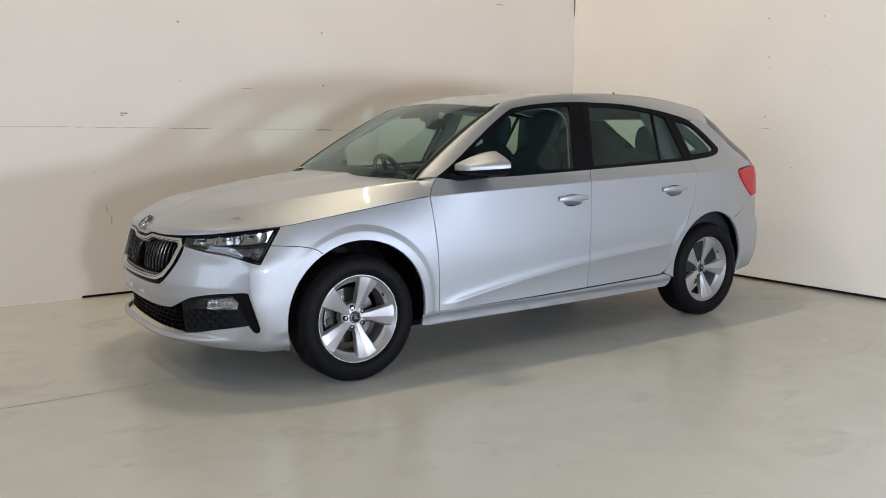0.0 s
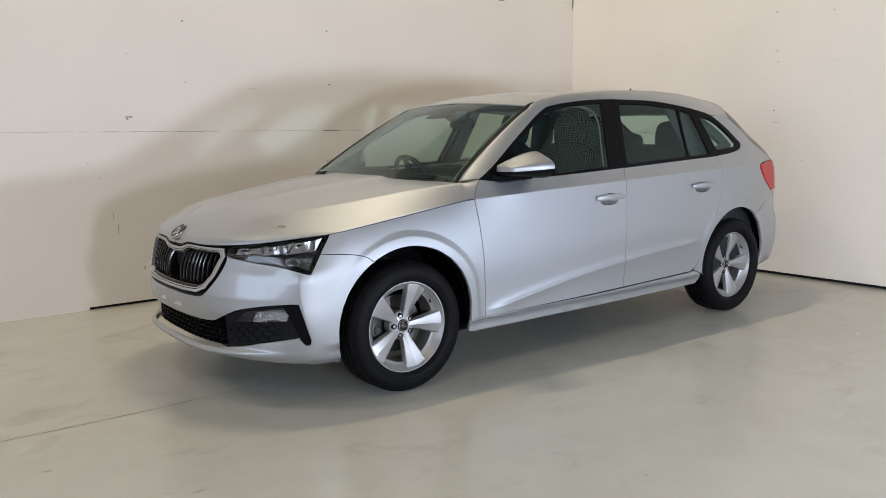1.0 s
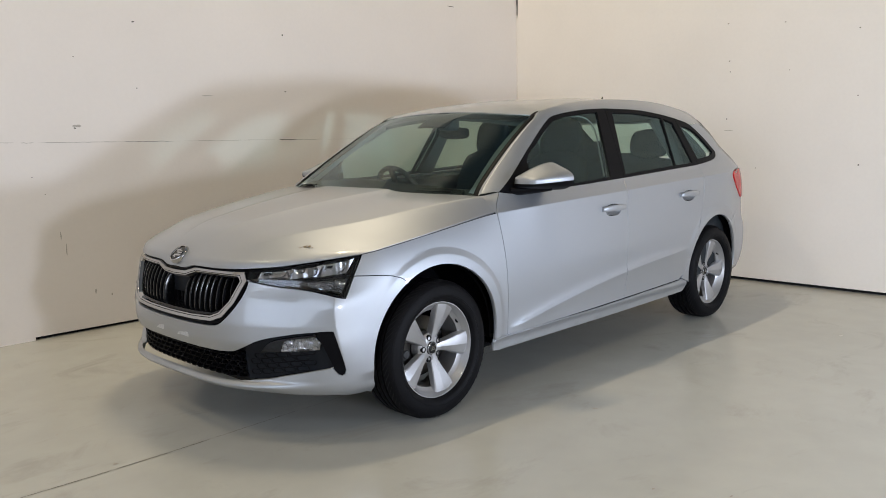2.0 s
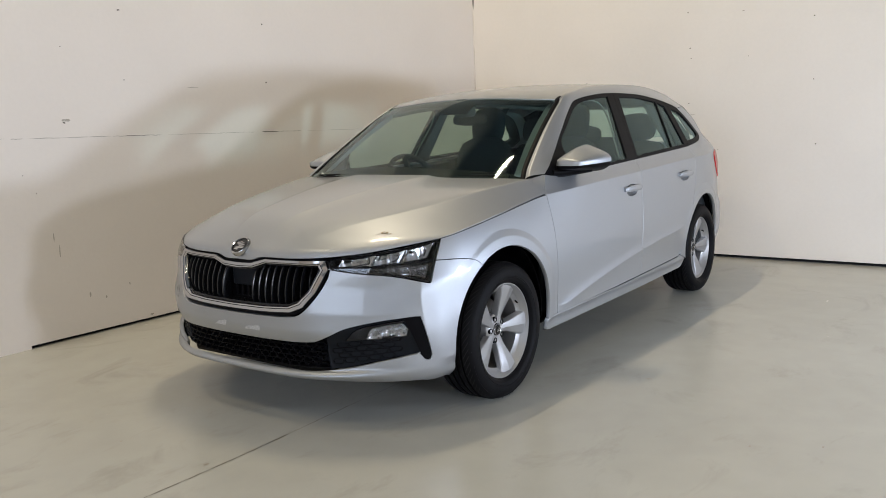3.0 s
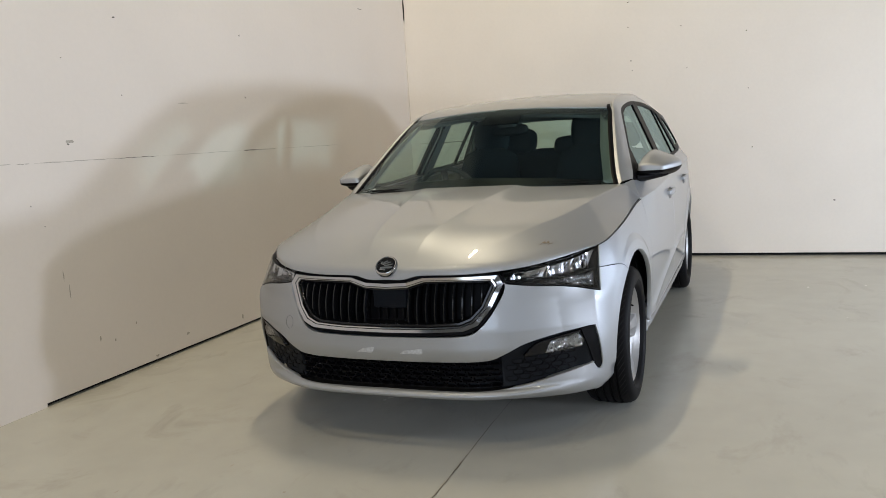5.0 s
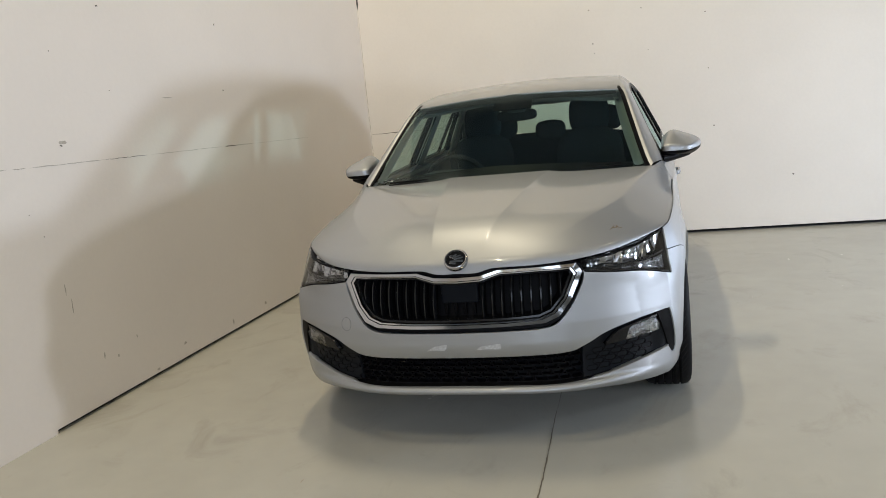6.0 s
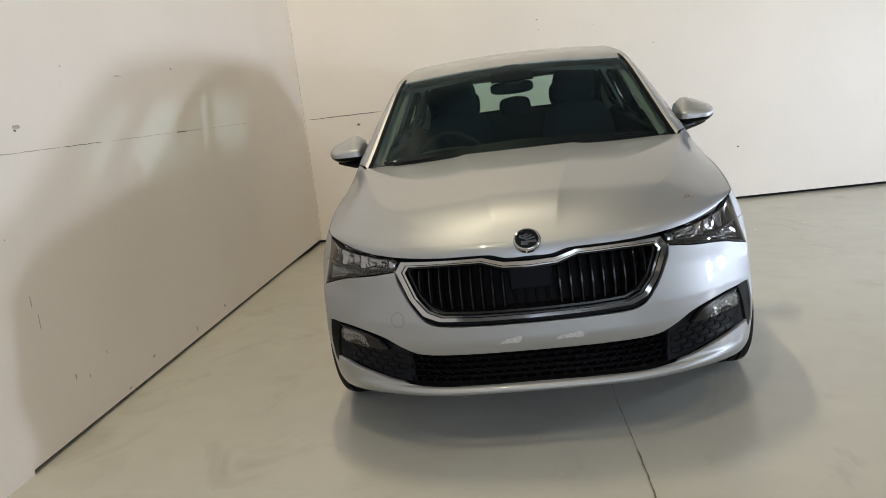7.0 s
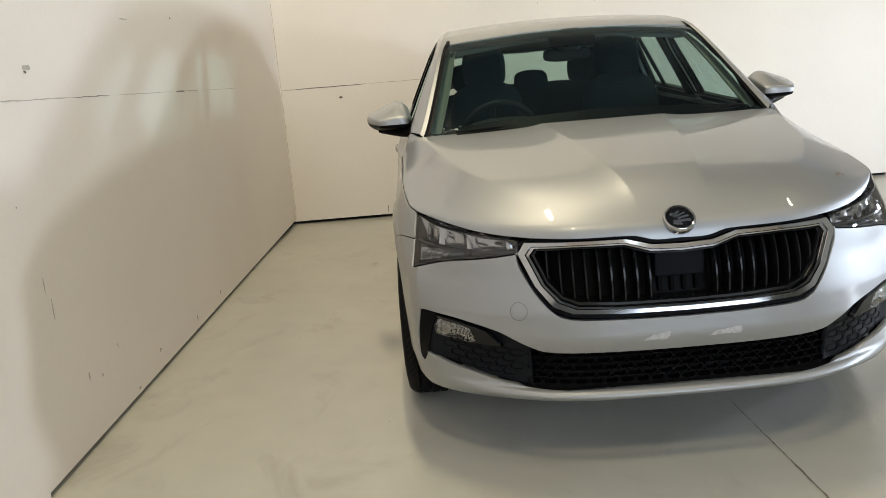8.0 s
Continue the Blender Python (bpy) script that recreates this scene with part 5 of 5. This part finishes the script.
# ---- wheels ----
def wheel(name, m, label):
    w = part(name, lathe(bmesh.new(), [(.204, -.095), (.213, -.095), (.209, -.080), (.185, -.066), (.185, .03), (.200, .055), (.210, .066), (.220, .070), (.2225, .074), (.2205, .079), (.2145, .079), (.2105, .074), (.198, .050), (.178, .036), (.178, -.06), (.2, -.08)], 72, m, True), ALLOY, car, label, 35)
    # tyre: sidewalls, shoulder and grooved tread
    prof = [(.212, -.094), (.232, -.106), (.262, -.110), (.290, -.104), (.302, -.094), (.309, -.080)]
    for g in (-.050, -.017, .017, .050):
        prof += [(.3145, g - .006), (.3135, g - .0045), (.307, g - .0035), (.307, g + .0035), (.3135, g + .0045), (.3145, g + .006)]
    prof += [(.309, .076), (.302, .090), (.296, .0955), (.2945, .0945), (.290, .0990), (.262, .104), (.250, .1035), (.2485, .1022), (.2465, .1035), (.234, .0998), (.2285, .0945), (.2262, .0910), (.2225, .0850), (.216, .076)]
    tyre = part("tyre", lathe(bmesh.new(), prof, 96, m), RUBBER, w, "black rubber tyre", 35)
    bm = bmesh.new()
    for k in range(64):
        for lo, hi, lean in ((.058, .088, .30), (-.092, -.058, -.30), (.022, .045, .55), (-.045, -.022, -.55)):
            for i, (y0, y1) in enumerate(((lo, (lo + hi) / 2), ((lo + hi) / 2, hi))):
                a0, a1 = 2 * math.pi * k / 64 + lean * .25 * i, 2 * math.pi * k / 64 + lean * .25 * (i + 1)
                drop = lambda y: .3149 - max(0, abs(y) - .056) ** 2 * 5.2
                q = []
                for aa, yy in ((a0, y0), (a0 + .018, y0), (a1 + .018, y1), (a1, y1)):
                    q.append(bm.verts.new(m @ Vector((drop(yy) * math.cos(aa), yy, drop(yy) * math.sin(aa)))))
                bm.faces.new(q)
    tagged(part("tread_cuts", bm, DARKGAP, tyre), "cross cuts in the tread", kind="stuff")
    # five spokes
    for k in range(5):
        a = radians(72 * k + 110)
        bm = bmesh.new()
        rows = []
        for r, wd, y, dp in ((.030, .018, .036, .030), (.055, .0195, .040, .034), (.085, .024, .045, .034), (.125, .0355, .053, .031), (.165, .0465, .061, .028), (.192, .054, .065, .025), (.212, .0585, .066, .022)):
            ring_ = []
            for sx, yy in ((-1.14, y - dp), (-1.0, y - .005), (-.92, y - .0008), (-.40, y + .0012), (.10, y + .0016), (.16, y + .0008), (.88, y - .0058), (1.0, y - .0100), (1.14, y - dp)):
                x, z = r, wd * sx
                ca, sa = math.cos(a), math.sin(a)
                ring_.append(bm.verts.new(m @ Vector((x * ca - z * sa, yy, x * sa + z * ca))))
            rows.append(ring_)
        for p, q in zip(rows, rows[1:]):
            for i in range(8):
                bm.faces.new((p[i], p[i + 1], q[i + 1], q[i]))
            bm.faces.new((p[8], p[0], q[0], q[8]))
        bm.faces.new(rows[-1])
        part("spoke", bm, ALLOY, w, smooth=11)
    part("hub", lathe(bmesh.new(), [(.0005, .030), (.030, .030), (.032, .038), (.050, .038), (.060, .034), (.070, .022), (.070, -.02)], 48, m), ALLOY, w, smooth=35)
    for k in range(5):
        a = radians(72 * k + 110 + 36)
        bm = lathe(bmesh.new(), [(.0005, .036), (.0062, .036), (.0085, .040), (.0095, .039), (.0105, .030)], 12, m @ Matrix.Translation((.051 * math.cos(a), 0, .051 * math.sin(a))))
        part("wheel_bolt", bm, IRON, w, smooth=40)
        part("bolt_recess", lathe(bmesh.new(), [(.0105, .0385), (.0135, .0395), (.0135, .030)], 16, m @ Matrix.Translation((.051 * math.cos(a), 0, .051 * math.sin(a)))), TRIM, w, smooth=40)
    cap = part("hub_cap", lathe(bmesh.new(), [(.0005, .045), (.018, .0445), (.022, .043), (.0255, .041), (.0275, .039), (.029, .030)], 32, m), BLACK, w, "round black cap with a chrome mark", 40)
    part("cap_ring", lathe(bmesh.new(), [(.0225, .043), (.0245, .0445), (.0265, .0425), (.0275, .039)], 32, m), CHROME, cap, smooth=60)
    bm = bmesh.new()
    for x0, x1, z0, z1, rot in ((-.015, .012, -.008, -.003, 4), (-.012, .004, -.001, .003, 16), (-.008, .006, .005, .009, 28)):
        box(bm, x0, x1, .0445, .0462, z0, z1, .0006, 1, m=m @ pose(0, 0, 0, 0, rot, 0))
    part("cap_mark", bm, CHROME, cap)
    # valve, disc and caliper
    av = radians(110 + 36)
    bm = bmesh.new()
    tube(bm, [m @ Vector((.186 * math.cos(av), .045, .186 * math.sin(av))), m @ Vector((.176 * math.cos(av), .062, .176 * math.sin(av)))], .004, 8)
    part("valve", bm, TRIM, w)
    return w


def brake(m, front):
    r = .140 if front else .128
    b = part("brake", lathe(bmesh.new(), [(.045, .012), (.075, .012), (.078, -.004), (r, -.004), (r, -.026), (.05, -.026)], 64, m), DISC, car, "steel brake disc with caliper", 35)
    bm = bmesh.new()
    n, a0, a1 = 12, radians(-38), radians(38)
    rows = []
    for k in range(n + 1):
        a = a0 + (a1 - a0) * k / n
        rows.append([bm.verts.new(m @ Vector((rr * math.cos(a), y, rr * math.sin(a)))) for rr, y in ((.085, .016), (.105, .028), (.150, .028), (.158, .014), (.158, -.05), (.085, -.05))])
    for p, q in zip(rows, rows[1:]):
        for i in range(6):
            bm.faces.new((p[i], p[(i + 1) % 6], q[(i + 1) % 6], q[i]))
    bm.faces.new(rows[0]), bm.faces.new(rows[-1])
    part("caliper", bm, DISC if front else IRON, b, "grey cast caliper", 35)
    bm = bmesh.new()
    lathe(bm, [(.0005, .034), (.017, .034), (.020, .030), (.020, .0)], 16, m @ Matrix.Translation((.122, 0, -.012)))
    part("caliper_piston", bm, IRON, b)
    return b


for ax, front in ((AXLE, True), (-AXLE, False)):
    for s in (1, -1):
        m = Matrix.Translation((ax, s * .771, .3140)) @ (Matrix() if s > 0 else pose(0, 0, 0, 0, 0, 180))
        wheel("front_wheel" if front else "rear_wheel", m, "silver five-spoke alloy wheel with black tyre")
        brake(Matrix.Translation((ax, s * .741, .314)) @ (Matrix() if s > 0 else pose(0, 0, 0, 0, 0, 180)), front)
        # arch liner
        bm = bmesh.new()
        rows = []
        for a in np.linspace(-6, 186, 40):
            c, q = math.cos(radians(a)), math.sin(radians(a))
            rows.append([bm.verts.new((ax + r * c, s * y, HUB_Z + .024 + r * q)) for r, y in ((.368, .835), (.384, .83), (.384, .56), (.10, .555))])
        for p, q in zip(rows, rows[1:]):
            for i in range(3):
                bm.faces.new((p[i], p[i + 1], q[i + 1], q[i]))
        part("arch_liner", bm, TRIM, car, "black wheel-arch liner", 40)
# underbody
bm = bmesh.new()
box(bm, -.90, .93, -.68, .68, .185, .245, .02)
box(bm, -.88, .90, -.80, .80, .245, .275, .01)
box(bm, -1.8, 1.98, -.54, .54, .20, .26, .02)
part("underbody", bm, TRIM, car, "black underbody tray")
bm = bmesh.new()
box(bm, .90, 2.0, -.555, .555, .25, .62, .02)
part("engine_bay", bm, TRIM, car, "dark engine bay behind the grille")

# ---- the cabin ----
def loft(bm, rows, wrap=True, caps=True):
    vr = [[bm.verts.new(tuple(map(float, p))) for p in r] for r in rows]
    n = len(vr[0])
    for a, b in zip(vr, vr[1:]):
        for k in range(n if wrap else n - 1):
            bm.faces.new((a[k], a[(k + 1) % n], b[(k + 1) % n], b[k]))
    if caps and wrap:
        bm.faces.new(vr[0]), bm.faces.new(vr[-1])
    return bm


def cushion(cx, cy, cz, sx, sy, sz, power=4.0, n=20, m=None, waist=0.0):
    """A rounded pad."""
    bm = bmesh.new()
    rows = []
    for t in np.linspace(-1, 1, 13):
        k = max(.02, (1 - abs(t) ** power)) ** (1 / power)
        row = []
        for a in np.linspace(0, 2 * math.pi, n, endpoint=False):
            c, s = math.cos(a), math.sin(a)
            q = (abs(c) ** power + abs(s) ** power) ** (-1 / power)
            p = Vector((sx / 2 * k * q * c, sy / 2 * k * q * s * (1 + waist * t), sz / 2 * t))
            row.append(((m or Matrix()) @ p) + Vector((cx, cy, cz)))
        rows.append(row)
    return loft(bm, rows)


def front_seat(y, back):
    s = part("front_seat", cushion(.16 - back, y, .50, .54, .48, .17, 5), CLOTH, car, "dark cloth front seat with headrest", 60)
    part("backrest", cushion(-.165 - back, y, .84, .13, .45, .66, 4.5, m=pose(0, 0, 0, 0, -17, 0), waist=-.10), CLOTH, s, smooth=60)
    part("headrest", cushion(-.285 - back, y, 1.235, .10, .255, .25, 3.2, m=pose(0, 0, 0, 0, -12, 0)), CLOTH, s, smooth=60)
    for d in (-.06, .06):
        part("headrest_post", tube(bmesh.new(), [(-.25 - back, y + d, 1.10), (-.285 - back, y + d, 1.20)], .006, 8), SATIN_CHROME, s)
    bm = bmesh.new()
    box(bm, -.15 - back, .36 - back, y - .22, y + .22, .24, .43, .03)
    part("seat_base", bm, INNER, s)


for y, back in ((.37, .0), (-.37, .20)):
    front_seat(y, back)
bench = part("rear_seat", cushion(-.86, 0, .50, .56, 1.26, .20, 6), CLOTH, car, "dark cloth rear bench with three headrests", 60)
part("backrest", cushion(-1.21, 0, .82, .14, 1.26, .60, 6, m=pose(0, 0, 0, 0, -20, 0)), CLOTH, bench, smooth=60)
for y, k in ((.40, 1), (-.40, 1), (0, .8)):
    part("headrest", cushion(-1.27, y, .88 + .30 * k, .10, .29 * k, .20 * k, 3.2, m=pose(0, 0, 0, 0, -12, 0)), CLOTH, bench, smooth=60)

# dashboard
rows = []
for y in np.linspace(-.74, .74, 31):
    e = .10 * (abs(y) / .74) ** 3
    hood_up = .035 * math.exp(-((y + .37) / .16) ** 4)
    prof = [(1.10 - .30 * y * y, .955), (.86 - e, .985 - .02 * abs(y)), (.66 - e, .985 + hood_up - .02 * abs(y)), (.60 - e, .965 + hood_up * .8), (.575 - e, .90), (.60, .80), (.63, .68), (.72, .52), (.90, .40), (1.15, .40)]
    rows.append([(x, y, z) for x, z in prof])
dash = part("dashboard", loft(bmesh.new(), rows, False, False), INNER, car, "dark dashboard with instrument cowl", 50)
bm = bmesh.new()
box(bm, .575, .600, -.13, .13, .86, .985, .008, m=pose(0, 0, 0, 0, 0, 0))
part("centre_screen", bm, BLACK, dash, "dark touch screen")
# steering wheel, on the right
sm = Matrix.Translation((.40, -.37, .905)) @ pose(0, 0, 0, 0, -66, 0)
steer = part("steering_wheel", lathe(bmesh.new(), [(.0005, .0), (.03, .0), (.035, -.02), (.03, -.04)], 20, sm @ pose(0, 0, 0, 90, 0, 0)), INNER, car, "black three-spoke steering wheel")
bm = bmesh.new()
tube(bm, [sm @ Vector((.182 * math.cos(a), .182 * math.sin(a), 0)) for a in np.linspace(0, 2 * math.pi, 49)], .0155, 10, False)
part("steering_rim", bm, INNER, steer, smooth=60)
bm = bmesh.new()
for a in (0, 180, 270):
    box(bm, .03, .18, -.022, .022, -.012, .006, .006, m=sm @ pose(0, 0, 0, 0, 0, a))
part("steering_spokes", bm, INNER, steer)
bm = bmesh.new()
box(bm, -.07, .07, -.06, .06, -.03, .03, .02, m=sm)
part("airbag_cover", bm, INNER, steer, smooth=50)
part("steering_column", tube(bmesh.new(), [tuple(sm @ Vector((0, 0, -.02))), (.66, -.37, .80)], .05, 12), INNER, steer)
# interior mirror and sensor box
im = part("interior_mirror", cushion(.290, -.005, 1.275, .035, .235, .070, 3.5), INNER, car, "dark interior mirror on a grey sensor box", 60)
bm = bmesh.new()
box(bm, .30, .39, -.055, .055, 1.290, 1.40, .02, m=None)
part("sensor_box", bm, QUARTER, im, "grey sensor box", 50)
patch("shade_band", top, closed(*(lambda h: (h, rev(h) * (1, -1)))(closed(rev(top_line([.295, .345, .375, .380], [.575, .45, .22, 0])), top_line([.295, .350], [.575, .570]), top_line([.350, .405, .445, .46], [.570, .44, .20, 0])))), TRIM, car, "dark band along the screen's upper edge", (), .05, 0, -.010, gap=0)
bm = bmesh.new()
box(bm, .30, .50, -.11, .11, 1.352, 1.358, m=Matrix.Translation((.40, 0, 1.352)) @ pose(0, 0, 0, 0, 28, 0) @ Matrix.Translation((-.40, 0, -1.350)))
part("sensor_window", bm, TRIM, im)
# headliner, pillar trims, door cards, shelf, floor
lin_half = closed(top_line([.36, .36], [0, .50]), top_line([.33, -.1, -.5, -1.0, -1.35, -1.60], [.585, .565, .56, .55, .54, .52]), top_line([-1.60, -1.64], [.52, 0]))
patch("headliner", top, closed(lin_half, rev(lin_half) * (1, -1)), LINER, car, "light grey headliner", (), .08, .02, -.035, gap=0)
for flip in SIDES:
    card = closed(bend(*SS((.90, .30), (-1.95, .30)), step=.1), bend(*SS((-1.95, .30), (-1.95, .98)), step=.1), bend(*SS((-1.95, .98), (-1.5, 1.04), (-.9, 1.01), (-.2, .985), (.5, .965), (.86, .96)), step=.1), bend(*SS((.86, .96), (.90, .30)), step=.1))
    patch("door_card", ring, card, INNER, car, "dark inner door panels", (), .12, .03, -.075, gap=0, flip=flip)
    inner = np.array([(.90, .662, .985), (.64, .602, 1.165), (.43, .568, 1.29), (.31, .550, 1.345), (.1, .532, 1.385)])
    outer = np.array([(.80, .735, .985), (.56, .685, 1.150), (.32, .638, 1.285), (.20, .615, 1.325), (.05, .598, 1.365)])
    strip("pillar_trim", bend(*inner), bend(*outer), FRONT_PILLAR, car, "grey front pillar trim", -.018, (.3, .6, .5), 30, 6, flip)
    for x0, x1, x2, x3 in ((-.29, -.15, -.37, -.28), (-1.12, -1.06, -1.20, -1.10)):
        lo0, lo1 = ring(ring_at(x0, 1.0, 0), 1.0, -.055), ring(ring_at(x1, 1.0, 0), 1.0, -.055)
        hi0, hi1 = ring(ring_at(x2, 1.36, 0), 1.36, -.045), ring(ring_at(x3, 1.36, 0), 1.36, -.045)
        strip("pillar_trim", np.array([lo0, hi0]), np.array([lo1, hi1]), QUARTER, car, "grey pillar trim", -.02, (0, 1, 0), 12, 6, flip)
    cq = closed(bend(*SS((-1.16, 1.30), (-1.36, 1.24), (-1.50, 1.12), (-1.52, 1.05), (-1.90, 1.0)), step=.05), bend(*SS((-1.90, 1.0), (-1.62, 1.18), (-1.42, 1.30), (-1.16, 1.335)), step=.05))
    patch("rear_pillar_trim", ring, cq, PILLAR, car, "grey rear pillar trim", (), .06, 0, -.05, gap=0, flip=flip)
for flip in SIDES:
    frame_line = closed(bend(*SS((-.90, 1.345), (-1.08, 1.325), (-1.25, 1.285), (-1.40, 1.19), (-1.48, 1.11)), step=.05), bend(*SS((-1.48, 1.11), (-1.42, 1.06), (-1.0, 1.03)), step=.05), bend(*SS((-1.0, 1.03), (-.90, 1.345)), step=.05))
    opening = closed(bend(*SS((-1.165, 1.235), (-1.205, 1.225), (-1.345, 1.125), (-1.330, 1.108), (-1.20, 1.098), (-1.165, 1.235)), straight=True))
    patch("quarter_inner_trim", ring, frame_line, QUARTER, car, "grey-green inner trim round the quarter window", [opening], .05, .02, -.065, gap=0, flip=flip)
bm = bmesh.new()
box(bm, -1.98, -1.30, -.60, .60, .96, .985, .01)
part("parcel_shelf", bm, INNER, car, "dark parcel shelf")
bm = bmesh.new()
box(bm, -1.95, -1.9, -.66, .66, .30, .96, .01)
box(bm, -1.92, 1.15, -.54, .54, .235, .26, .01)
box(bm, 1.12, 1.16, -.55, .55, .25, .90, .01)
part("cabin_floor", bm, INNER, car, "dark cabin carpet and bulkheads")
bm = bmesh.new()
box(bm, -.10, .66, -.10, .10, .25, .56, .03)
part("centre_console", bm, INNER, car, "dark centre console", 50)

# a crumpled paper slip behind the windscreen
PAPER = material("paper_slip", (.78, .78, .74), .8, grain=.12, scale=60)
SLIP = (.93, -.615, .985)
sv = [(SLIP[0] + .05 * a + .012 * math.sin(7 * b), SLIP[1] + .075 * b, SLIP[2] + .012 * math.sin(3.1 * a + 5 * b) + .020 * abs(b)) for a in np.linspace(-.5, .5, 5) for b in np.linspace(-.5, .5, 7)]
raw("paper_slip", sv, [(i * 7 + j, i * 7 + j + 1, (i + 1) * 7 + j + 1, (i + 1) * 7 + j) for i in range(4) for j in range(6)], PAPER, None, "crumpled white paper slip on the dashboard", smooth=False)["category"] = "paper slip"
